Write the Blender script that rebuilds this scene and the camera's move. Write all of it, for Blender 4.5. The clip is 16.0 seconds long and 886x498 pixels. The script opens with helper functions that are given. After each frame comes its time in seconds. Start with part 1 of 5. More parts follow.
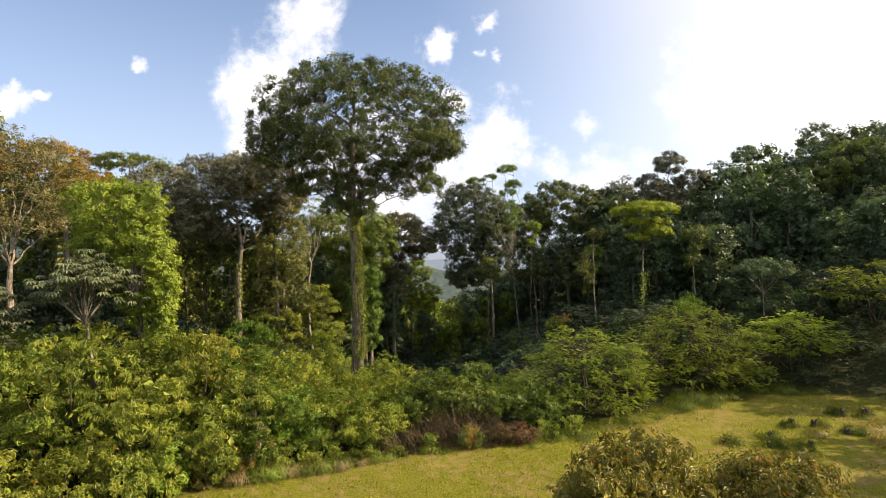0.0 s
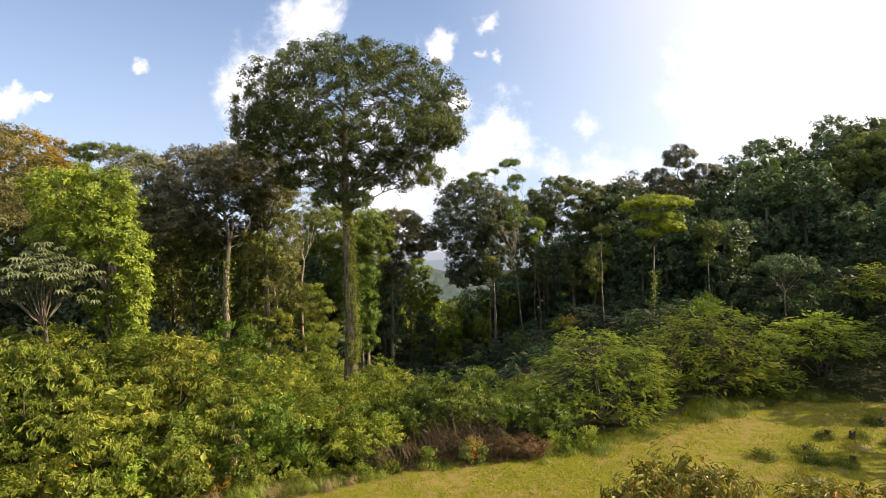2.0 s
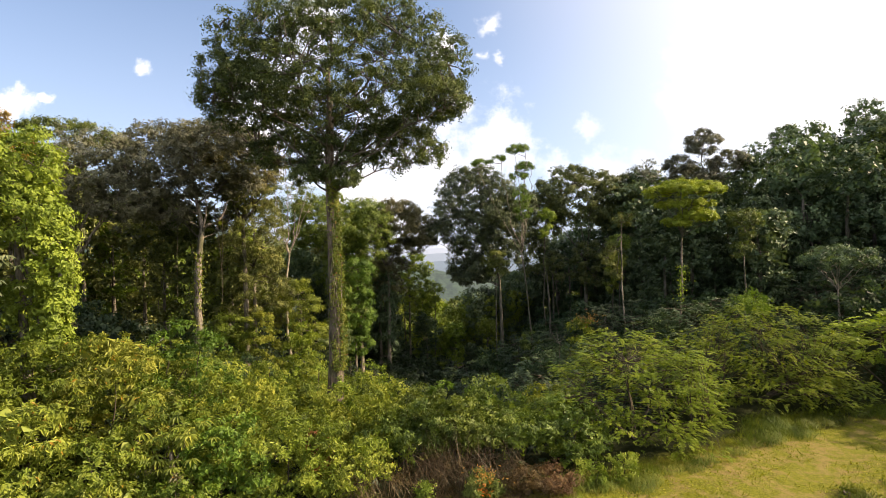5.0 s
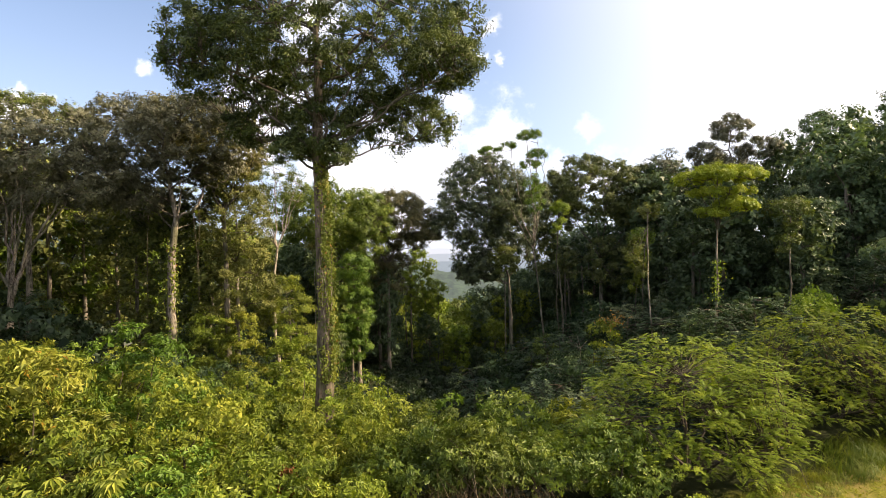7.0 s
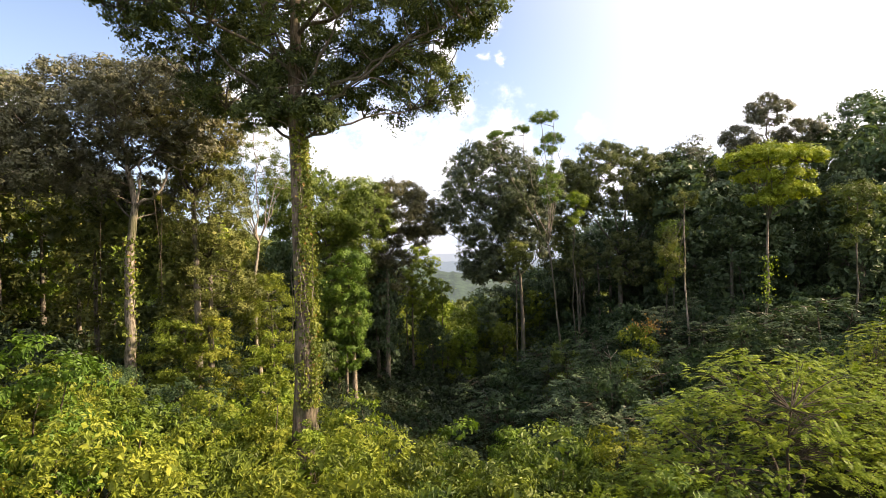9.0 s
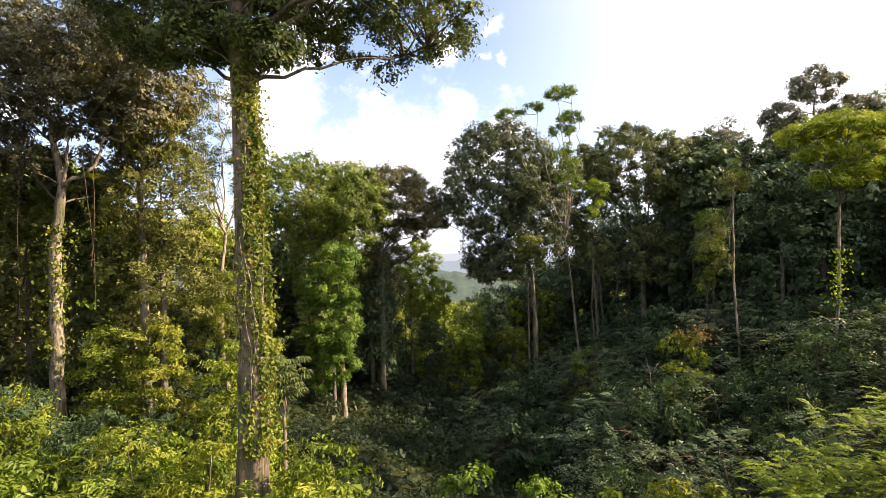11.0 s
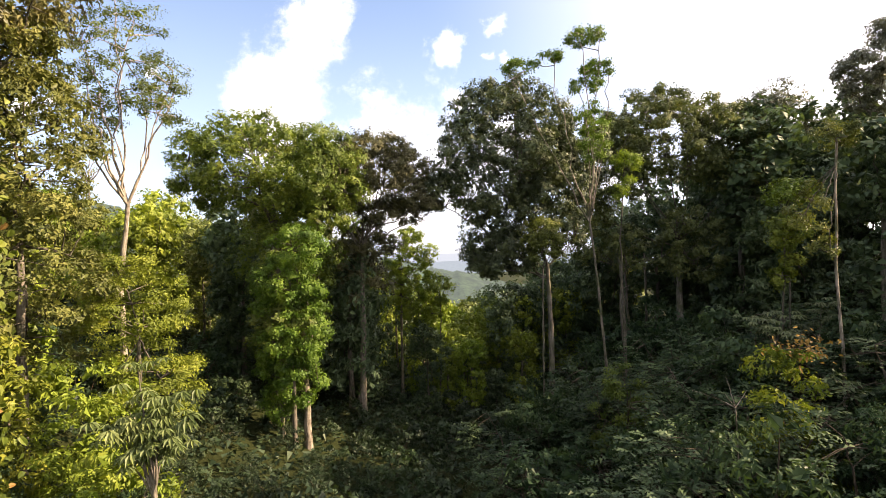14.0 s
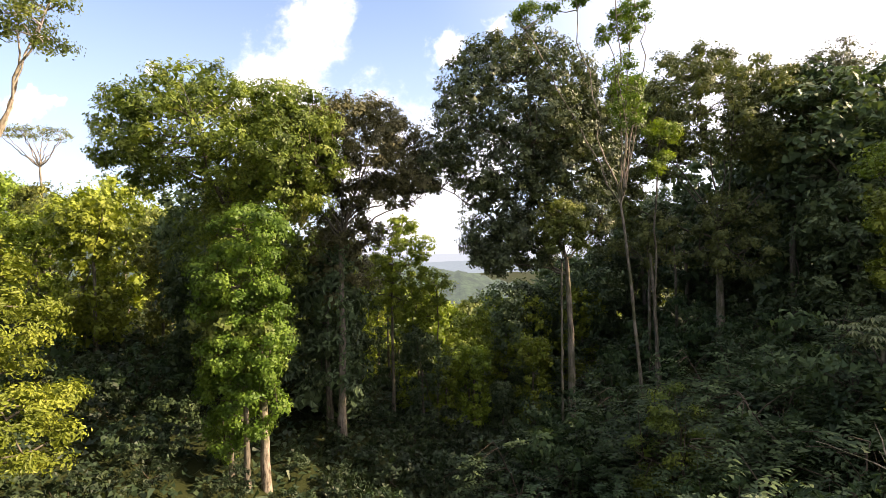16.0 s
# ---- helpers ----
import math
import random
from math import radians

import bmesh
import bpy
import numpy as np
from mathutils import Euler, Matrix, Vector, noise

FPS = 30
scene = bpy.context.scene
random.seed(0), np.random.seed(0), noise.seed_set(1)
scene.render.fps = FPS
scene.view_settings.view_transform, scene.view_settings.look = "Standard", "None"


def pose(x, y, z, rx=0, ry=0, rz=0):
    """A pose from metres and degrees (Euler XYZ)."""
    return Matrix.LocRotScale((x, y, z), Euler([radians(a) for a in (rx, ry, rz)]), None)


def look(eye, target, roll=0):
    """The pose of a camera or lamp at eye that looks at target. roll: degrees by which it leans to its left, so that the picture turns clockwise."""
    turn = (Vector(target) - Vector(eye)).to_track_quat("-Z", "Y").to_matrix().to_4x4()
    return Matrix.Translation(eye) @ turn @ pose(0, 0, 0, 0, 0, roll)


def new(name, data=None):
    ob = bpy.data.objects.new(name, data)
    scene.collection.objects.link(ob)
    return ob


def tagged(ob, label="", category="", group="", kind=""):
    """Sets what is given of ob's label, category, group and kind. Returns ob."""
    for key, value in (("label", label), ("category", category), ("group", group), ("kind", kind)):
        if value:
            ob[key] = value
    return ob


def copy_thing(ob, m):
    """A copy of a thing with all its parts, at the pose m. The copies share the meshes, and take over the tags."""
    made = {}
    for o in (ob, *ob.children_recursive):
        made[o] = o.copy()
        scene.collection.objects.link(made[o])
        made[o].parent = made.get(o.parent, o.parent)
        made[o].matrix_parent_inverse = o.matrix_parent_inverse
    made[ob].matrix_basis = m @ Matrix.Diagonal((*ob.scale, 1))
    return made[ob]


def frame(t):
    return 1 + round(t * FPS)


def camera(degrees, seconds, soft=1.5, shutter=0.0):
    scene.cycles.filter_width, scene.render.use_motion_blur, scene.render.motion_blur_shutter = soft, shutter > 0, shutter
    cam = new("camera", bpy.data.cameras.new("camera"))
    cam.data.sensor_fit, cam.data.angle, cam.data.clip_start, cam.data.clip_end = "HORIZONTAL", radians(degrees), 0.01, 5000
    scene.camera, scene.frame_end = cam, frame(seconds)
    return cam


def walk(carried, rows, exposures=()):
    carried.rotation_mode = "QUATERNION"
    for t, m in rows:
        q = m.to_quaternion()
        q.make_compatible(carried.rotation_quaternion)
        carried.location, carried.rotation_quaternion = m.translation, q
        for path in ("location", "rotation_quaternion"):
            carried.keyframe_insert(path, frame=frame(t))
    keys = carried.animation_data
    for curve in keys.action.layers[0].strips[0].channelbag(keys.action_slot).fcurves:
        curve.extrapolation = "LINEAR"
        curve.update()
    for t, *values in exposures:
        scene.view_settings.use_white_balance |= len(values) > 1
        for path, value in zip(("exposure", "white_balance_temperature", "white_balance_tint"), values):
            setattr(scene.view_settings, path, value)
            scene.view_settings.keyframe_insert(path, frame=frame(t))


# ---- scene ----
cam = camera(79.3, 16.0, soft=0.85)
METRES, EYE, TILT, LEAN, TURN = 60.0, 17.0, 0.0, 0.0, 0.0
ROWS = [
    (0.0, 0.0, 0.0, 0.0, -0.02, -0.77, 1.75),
    (0.5, 0.0002, 0.018, -0.0015, -0.01, -0.75, 1.76),
    (1.0, 0.0006, 0.0342, -0.0037, 0.02, -0.74, 1.77),
    (1.5, 0.0014, 0.052, -0.0069, 0.05, -0.71, 1.78),
    (2.0, 0.0017, 0.0694, -0.0101, 0.07, -0.69, 1.79),
    (2.5, 0.0018, 0.0897, -0.0136, 0.1, -0.65, 1.79),
    (3.0, 0.0023, 0.1094, -0.0169, 0.14, -0.64, 1.74),
    (3.5, 0.0029, 0.1312, -0.021, 0.18, -0.61, 1.73),
    (4.0, 0.0035, 0.1531, -0.0248, 0.21, -0.56, 1.75),
    (6.5, -0.0074, 0.296, -0.0432, 0.27, -0.52, 1.67),
    (7.0, -0.0103, 0.3265, -0.0467, 0.29, -0.48, 1.68),
    (7.5, -0.014, 0.3609, -0.0501, 0.29, -0.48, 1.69),
    (8.0, -0.0167, 0.3934, -0.0529, 0.32, -0.46, 1.7),
    (10.5, -0.0235, 0.5739, -0.0661, 0.5, -0.44, 1.78),
    (11.0, -0.0231, 0.6108, -0.0694, 0.56, -0.47, 1.77),
    (11.5, -0.0219, 0.6498, -0.0727, 0.58, -0.49, 1.75),
    (12.0, -0.0199, 0.6849, -0.0763, 0.67, -0.49, 1.78),
    (12.5, -0.0172, 0.7216, -0.0809, 0.73, -0.47, 1.8),
    (13.0, -0.0145, 0.7557, -0.0852, 0.8, -0.45, 1.85),
    (13.5, -0.0122, 0.793, -0.0898, 0.86, -0.44, 1.81),
    (14.0, -0.0108, 0.8275, -0.094, 0.87, -0.45, 1.78),
    (14.5, -0.0096, 0.8673, -0.0985, 0.89, -0.44, 1.78),
    (15.0, -0.0083, 0.9059, -0.1026, 0.95, -0.43, 1.8),
    (15.5, -0.007, 0.9496, -0.1067, 0.99, -0.4, 1.79),
    (16.0, -0.007, 0.9919, -0.1103, 1.01, -0.42, 1.74),
]
walk(cam, [(t, pose(0, 0, EYE, TILT, LEAN, TURN) @ pose(METRES * x, METRES * y, METRES * z, 90 + pitch, roll, yaw)) for t, x, y, z, yaw, pitch, roll in ROWS],
     exposures=[(0.0, 0.99, 6850, 20), (4.0, 1.07, 6850, 20), (7.0, 1.24, 6900, 20), (9.0, 1.39, 6950, 21), (11.0, 1.51, 7000, 22), (13.5, 1.55, 7050, 23), (16.0, 1.6, 7050, 23)])

# ---- light ----
SUN_EL, SUN_TO = radians(31.0), Vector((1.0, 0.0, 0.0)).normalized()
to_sun = Vector((SUN_TO.x * math.cos(SUN_EL), SUN_TO.y * math.cos(SUN_EL), math.sin(SUN_EL)))
sun_data = bpy.data.lights.new("sun", "SUN")
sun_data.energy, sun_data.angle, sun_data.color = 5.0, radians(0.6), (1.0, 0.85, 0.58)
sun = new("sun", sun_data)
sun.matrix_world = look((60, 20, 80), Vector((60, 20, 80)) - to_sun)


class Nodes:
    """Small helper to write node trees."""

    def __init__(self, tree):
        self.tree = tree
        tree.nodes.clear()

    def add(self, kind, **inputs):
        n = self.tree.nodes.new(kind)
        for k, v in inputs.items():
            self.put(n, k.replace("_", " "), v)
        return n

    def put(self, n, k, v):
        s = n.inputs[int(k) if k.isdigit() else k]
        if isinstance(v, bpy.types.NodeSocket):
            self.tree.links.new(v, s)
        else:
            s.default_value = v

    def math(self, op, a, b=0.0, c=0.0, clamp=False):
        n = self.tree.nodes.new("ShaderNodeMath")
        n.operation, n.use_clamp = op, clamp
        for i, v in enumerate((a, b, c)):
            self.put(n, str(i), v)
        return n.outputs[0]

    def mix(self, f, a, b, blend="MIX"):
        n = self.tree.nodes.new("ShaderNodeMix")
        n.data_type, n.blend_type = "RGBA", blend
        for k, v in ((0, f), (6, a), (7, b)):
            self.put(n, str(k), v if isinstance(v, bpy.types.NodeSocket) or k == 0 else (*v, 1))
        return n.outputs[2]

    def noise(self, scale, vector=None, detail=3.0, rough=0.55):
        n = self.add("ShaderNodeTexNoise", Scale=scale, Detail=detail, Roughness=rough)
        if vector is not None:
            self.put(n, "Vector", vector)
        return n.outputs[0]

    def ramp(self, f, *stops):
        n = self.tree.nodes.new("ShaderNodeValToRGB")
        e = n.color_ramp.elements
        while len(e) < len(stops):
            e.new(0.5)
        for s, (p, c) in zip(e, stops):
            s.position, s.color = p, (*c, 1) if len(c) == 3 else c
        self.put(n, "Fac", f)
        return n.outputs[0]

    def step(self, v, lo, hi):
        n = self.tree.nodes.new("ShaderNodeMapRange")
        n.interpolation_type = "SMOOTHSTEP"
        for i, x in enumerate((v, lo, hi, 0.0, 1.0)):
            self.put(n, str(i), x)
        return n.outputs[0]


# the sky: clear blue, fair-weather clouds and a bright haze round the sun
world = bpy.data.worlds.new("world")
scene.world, world.use_nodes = world, True
w = Nodes(world.node_tree)
sky = w.add("ShaderNodeTexSky")
sky.sky_type, sky.sun_disc = "NISHITA", False
sky.sun_elevation, sky.sun_rotation = SUN_EL, math.atan2(SUN_TO.x, SUN_TO.y)
sky.air_density, sky.dust_density, sky.ozone_density, sky.altitude = 1.0, 1.2, 2.0, 300
coord = w.add("ShaderNodeTexCoord").outputs["Generated"]
sep = w.add("ShaderNodeSeparateXYZ", Vector=coord)
ahead = w.math("MAXIMUM", sep.outputs[1], 0.05)
U = w.math("DIVIDE", sep.outputs[0], ahead)
V = w.math("DIVIDE", sep.outputs[2], ahead)
flat = w.add("ShaderNodeCombineXYZ", X=U, Y=V).outputs[0]
bumpy = w.add("ShaderNodeTexNoise", Vector=flat, Scale=16.0, Detail=5.0, Roughness=0.6)
shift = w.add("ShaderNodeVectorMath")
shift.operation = "MULTIPLY_ADD"
for k, v in (("0", bumpy.outputs["Color"]), ("1", (0.075, 0.075, 0.0)), ("2", flat)):
    w.put(shift, k, v)
moved = w.add("ShaderNodeSeparateXYZ", Vector=shift.outputs[0])
U, V = w.math("SUBTRACT", moved.outputs[0], 0.0375), w.math("SUBTRACT", moved.outputs[1], 0.0375)
puff = w.math("SUBTRACT", w.noise(11.0, flat, 7.0, 0.66), 0.5)
wisp = w.math("SUBTRACT", w.noise(2.2, flat, 4.0, 0.6), 0.5)
#        u      v      half width, half height, lean, strength, softness
CLOUDS_LEFT = [(-0.235, 0.42, 0.085, 0.16, 0.35, 1, 0.6), (-0.3, 0.3, 0.1, 0.12, 0.1, 1, 0.6), (-0.335, 0.22, 0.06, 0.09, 0, 0.9, 0.6), (-0.556, 0.352, 0.022, 0.018, -0.3, 0.9, 0.6),
          (-0.8, 0.282, 0.055, 0.03, 0.2, 1, 0.5), (-0.737, 0.297, 0.02, 0.014, 0, 0.9, 0.6), (0.002, 0.366, 0.042, 0.036, 0, 1, 0.5), (0.093, 0.411, 0.026, 0.024, 0.4, 0.95, 0.6),
          (0.083, 0.343, 0.011, 0.011, 0, 0.8, 0.7)]
CLOUDS_RIGHT = [(0.112, 0.344, 0.012, 0.011, 0, 0.8, 0.7), (0.03, 0.262, 0.05, 0.036, 0, 1, 0.5), (0.09, 0.16, 0.1, 0.095, 0.2, 1, 0.45), (-0.06, 0.13, 0.22, 0.18, 0, 1, 0.5),
          (0.275, 0.21, 0.03, 0.03, 0, 0.9, 0.7), (0.31, 0.12, 0.16, 0.06, 0, 1, 0.6), (0.53, 0.27, 0.13, 0.16, 0.35, 1, 0.9), (0.74, 0.24, 0.3, 0.24, 0.2, 1, 0.9),
          (0.95, 0.38, 0.36, 0.28, 0, 1, 1.2)]
cover = None
for u, v, a, b, lean, power, soft in CLOUDS_LEFT + CLOUDS_RIGHT:
    dv = w.math("SUBTRACT", V, v)
    du = w.math("SUBTRACT", w.math("SUBTRACT", U, u), w.math("MULTIPLY", dv, lean))
    du, dv = w.math("DIVIDE", du, a), w.math("DIVIDE", dv, b)
    d = w.math("SQRT", w.math("ADD", w.math("MULTIPLY", du, du), w.math("MULTIPLY", dv, dv)))
    edge = w.math("ADD", w.math("SUBTRACT", 1.0, d), w.math("ADD", w.math("MULTIPLY", puff, 2.4), w.math("MULTIPLY", wisp, 1.4)))
    m = w.math("MULTIPLY", w.step(edge, -0.1, soft * 1.7), power)
    cover = m if cover is None else w.math("MAXIMUM", cover, m)
cover = w.math("MULTIPLY", cover, w.step(sep.outputs[1], 0.05, 0.25))
low = w.math("SUBTRACT", 1.0, w.step(sep.outputs[2], -0.02, 0.5))
glow_dot = w.add("ShaderNodeVectorMath")
glow_dot.operation = "DOT_PRODUCT"
w.put(glow_dot, "0", coord)
w.put(glow_dot, "1", tuple(to_sun))
glow = w.step(glow_dot.outputs["Value"], 0.16, 1.02)
SKY = 0.088
blue = w.mix(1.0, sky.outputs[0], (SKY * 0.82, SKY * 0.98, SKY * 1.03), "MULTIPLY")
blue = w.mix(w.math("MULTIPLY", low, 0.6), blue, (0.375, 0.45, 0.56))
blue = w.mix(0.14, blue, (0.37, 0.46, 0.60))
blue = w.mix(glow, blue, (0.86, 0.85, 0.81))
cloud = w.mix(w.step(wisp, -0.12, 0.1), (0.54, 0.585, 0.61), (0.74, 0.765, 0.75))
# the same fair-weather clouds, unseen overhead and behind, added to brighten the shade
around = w.math("MULTIPLY", w.step(w.noise(2.6, coord, 6.0, 0.6), 0.46, 0.6), w.math("SUBTRACT", 1.0, w.step(sep.outputs[1], 0.25, 0.6)))
cover = w.math("MAXIMUM", cover, w.math("MULTIPLY", around, w.step(sep.outputs[2], 0.0, 0.2)))
whole = w.mix(cover, blue, cloud)
bg = w.add("ShaderNodeBackground", Color=whole, Strength=1.0)
w.tree.links.new(bg.outputs[0], w.add("ShaderNodeOutputWorld").inputs[0])


# ---- materials ----
def material(name):
    m = bpy.data.materials.new(name)
    m.use_nodes = True
    return m, Nodes(m.node_tree)


def finish(n, shader):
    n.tree.links.new(shader, n.add("ShaderNodeOutputMaterial").inputs[0])


def leaf_material(name, dark, mid, light, through_light=0.35, gloss=0.22, odd=None, odd_share=0.0):
    """Leaves: every leaf its own shade, patches over the crown, light that shines through."""
    m, n = material(name)
    island = n.add("ShaderNodeNewGeometry").outputs["Random Per Island"]
    info = n.add("ShaderNodeObjectInfo").outputs["Random"]
    place = n.add("ShaderNodeNewGeometry").outputs["Position"]
    patch, clump = n.noise(0.3, place, 2.0), n.noise(1.0, place, 2.0)
    f = n.math("ADD", n.math("MULTIPLY", n.step(clump, 0.32, 0.68), 0.4), n.math("MULTIPLY", n.step(patch, 0.3, 0.7), 0.35))
    f = n.math("ADD", f, n.math("MULTIPLY", island, 0.25))
    col = n.ramp(f, (0.05, dark), (0.5, mid), (0.95, light))
    hsv = n.add("ShaderNodeHueSaturation", Color=col)
    n.put(hsv, "Hue", n.math("ADD", 0.486, n.math("MULTIPLY", info, 0.028)))
    n.put(hsv, "Value", n.math("ADD", 0.8, n.math("MULTIPLY", n.math("FRACT", n.math("MULTIPLY", info, 7.3)), 0.38)))
    col = hsv.outputs[0]
    if odd:
        col = n.mix(n.math("GREATER_THAN", n.math("FRACT", n.math("MULTIPLY", island, 37.7)), 1.0 - odd_share), col, odd)
    bs = n.add("ShaderNodeBsdfPrincipled", Base_Color=col, Roughness=0.5)
    n.put(bs, "Specular IOR Level", gloss)
    tr = n.add("ShaderNodeBsdfTranslucent", Color=n.mix(1.0, col, (1.25, 1.3, 0.55), "MULTIPLY"))
    mx = n.add("ShaderNodeMixShader", Fac=0.78 * through_light)
    n.tree.links.new(bs.outputs[0], mx.inputs[1])
    n.tree.links.new(tr.outputs[0], mx.inputs[2])
    finish(n, mx.outputs[0])
    return m


def bark_material(name, dark, light, scale=1.0, moss=0.0):
    m, n = material(name)
    tc = n.add("ShaderNodeTexCoord").outputs["Object"]
    mp = n.add("ShaderNodeMapping", Vector=tc)
    n.put(mp, "Scale", (1.0, 1.0, 0.16))
    ridges = n.noise(7.0 * scale, mp.outputs[0], 5.0, 0.65)
    blotch = n.noise(0.8 * scale, tc, 5.0, 0.68)
    f = n.math("ADD", n.math("MULTIPLY", ridges, 0.6), n.math("MULTIPLY", blotch, 0.4))
    col = n.ramp(f, (0.4, dark), (0.5, tuple(0.45 * a + 0.55 * b for a, b in zip(dark, light))), (0.6, light))
    if moss:
        col = n.mix(n.math("MULTIPLY", n.step(n.noise(0.6, tc, 4.0), 0.48, 0.62), moss), col, (0.05, 0.065, 0.02))
    bs = n.add("ShaderNodeBsdfPrincipled", Base_Color=col, Roughness=0.9)
    n.put(bs, "Specular IOR Level", 0.15)
    bump = n.add("ShaderNodeBump", Strength=0.7, Distance=0.06, Height=ridges)
    n.put(bs, "Normal", bump.outputs[0])
    finish(n, bs.outputs[0])
    return m


LEAF_BIG = leaf_material("leaf_deep_green", (0.023, 0.0345, 0.0155), (0.068, 0.0905, 0.0285), (0.162, 0.186, 0.05), 0.27)
LEAF_DEEP = leaf_material("leaf_bluish_green", (0.02024, 0.03036, 0.01848), (0.05632, 0.07568, 0.03344), (0.132, 0.154, 0.06336), 0.25, 0.35)
LEAF_RIDGE = leaf_material("leaf_ridge_green", (0.03672, 0.05076, 0.01944), (0.09288, 0.1166, 0.03888), (0.1998, 0.2192, 0.07344), 0.28)
LEAF_GREEN = leaf_material("leaf_green", (0.04452, 0.062, 0.01604), (0.1081, 0.138, 0.03037), (0.212, 0.235, 0.06075), 0.31)
LEAF_FRESH = leaf_material("leaf_fresh_green", (0.036, 0.071, 0.0105), (0.094, 0.156, 0.018), (0.19, 0.26, 0.038), 0.34)
LEAF_YELLOW = leaf_material("leaf_yellow_green", (0.054, 0.083, 0.013), (0.153, 0.206, 0.025), (0.295, 0.347, 0.053), 0.36)
LEAF_OLIVE = leaf_material("leaf_olive", (0.046, 0.057, 0.017), (0.11, 0.132, 0.033), (0.226, 0.236, 0.068), 0.29)
LEAF_BROWN = leaf_material("leaf_brown_green", (0.066, 0.06, 0.022), (0.138, 0.132, 0.048), (0.248, 0.226, 0.088), 0.27)
LEAF_ORANGE = leaf_material("leaf_orange", (0.11, 0.07, 0.014), (0.235, 0.145, 0.024), (0.34, 0.215, 0.045), 0.29)
LEAF_GREY = leaf_material("leaf_dark_grey_green", (0.053, 0.057, 0.035), (0.124, 0.13, 0.077), (0.232, 0.236, 0.145), 0.20, 0.4)
# the bluish cast of shade is tinted into this leaf colour
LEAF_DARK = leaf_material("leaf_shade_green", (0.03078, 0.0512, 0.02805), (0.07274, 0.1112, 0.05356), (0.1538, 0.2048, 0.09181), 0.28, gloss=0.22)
LEAF_BUSH = leaf_material("leaf_bush", (0.04711, 0.07138, 0.0132), (0.1445, 0.1887, 0.02112), (0.314, 0.3365, 0.05544), 0.33, 0.18)
LEAF_MANGO = leaf_material("leaf_mango", (0.06051, 0.084, 0.01424), (0.1665, 0.2016, 0.02562), (0.3227, 0.336, 0.05692), 0.31, 0.25, (0.36, 0.22, 0.03), 0.02)
LEAF_FEATHER = leaf_material("leaf_feathery", (0.068, 0.113, 0.0125), (0.16, 0.225, 0.0215), (0.3, 0.352, 0.04), 0.36, 0.12)
LEAF_THICKET = leaf_material("leaf_thicket", (0.031, 0.055, 0.0115), (0.089, 0.134, 0.02), (0.2, 0.25, 0.042), 0.32, 0.24)
LEAF_PALE = leaf_material("leaf_pale_silver", (0.05, 0.065, 0.025), (0.11, 0.135, 0.055), (0.22, 0.24, 0.12), 0.20, 0.5)
# leaf colour darkened and blued to stand in for shade under the canopy
LEAF_UNDER_SHADE = leaf_material("leaf_understorey_shade", (0.01575, 0.03024, 0.01781), (0.04128, 0.07056, 0.03324), (0.0956, 0.1389, 0.05896), 0.3, 0.12)
LEAF_FERN = leaf_material("leaf_dry_fern", (0.045, 0.026, 0.013), (0.10, 0.06, 0.026), (0.17, 0.11, 0.045), 0.20, 0.2)
LEAF_BRUSH = leaf_material("leaf_dry_stem", (0.028, 0.019, 0.01), (0.062, 0.041, 0.02), (0.13, 0.09, 0.04), 0.12, 0.2)
LEAF_GRASS = leaf_material("leaf_tall_grass", (0.04, 0.062, 0.011), (0.095, 0.125, 0.018), (0.19, 0.2, 0.04), 0.36, 0.08)
LEAF_RED = leaf_material("leaf_rust_red", (0.08, 0.03, 0.012), (0.2, 0.07, 0.022), (0.32, 0.14, 0.04), 0.28)
LEAF_CROTON = leaf_material("leaf_croton", (0.2, 0.045, 0.012), (0.34, 0.085, 0.016), (0.42, 0.15, 0.025), 0.35)
LEAF_SUN_PATCH = leaf_material("leaf_sun_patch", (0.03, 0.05, 0.013), (0.075, 0.11, 0.02), (0.17, 0.2, 0.035), 0.3)
LEAF_ROSETTE = leaf_material("leaf_rosette", (0.045, 0.075, 0.025), (0.11, 0.16, 0.05), (0.22, 0.27, 0.1), 0.3, 0.3)
LEAF_LIME = leaf_material("leaf_lime", (0.045, 0.0765, 0.0108), (0.135, 0.1908, 0.0198), (0.279, 0.3285, 0.045), 0.36, 0.2)
LEAF_STRAW = leaf_material("leaf_straw", (0.13, 0.1, 0.04), (0.25, 0.2, 0.08), (0.36, 0.3, 0.14), 0.3)
LEAF_HEDGE = leaf_material("leaf_bronze_bush", (0.066, 0.061, 0.012), (0.168, 0.1525, 0.0216), (0.348, 0.2806, 0.036), 0.29, 0.5, (0.36, 0.17, 0.03), 0.03)
LEAF_CANOPY = leaf_material("leaf_canopy", (0.036, 0.057, 0.0125), (0.104, 0.142, 0.023), (0.222, 0.252, 0.046), 0.32)
# darkest leaf colour, with the deep shade of the valley floor put in
LEAF_SHADE = leaf_material("leaf_valley_floor_shade", (0.01162, 0.02207, 0.01235), (0.02905, 0.04833, 0.02296), (0.06585, 0.08935, 0.03883), 0.25, gloss=0.22)
# shade of the hillside painted in as a darker, bluer leaf colour
LEAF_HILL_SHADE = leaf_material("leaf_hillside_shade", (0.02659, 0.04377, 0.02507), (0.06456, 0.09948, 0.04656), (0.1519, 0.1989, 0.09311), 0.27, gloss=0.22)
LEAF_DUSK = leaf_material("leaf_dusky", (0.0477, 0.046, 0.02363), (0.106, 0.099, 0.04725), (0.1908, 0.165, 0.08438), 0.25)
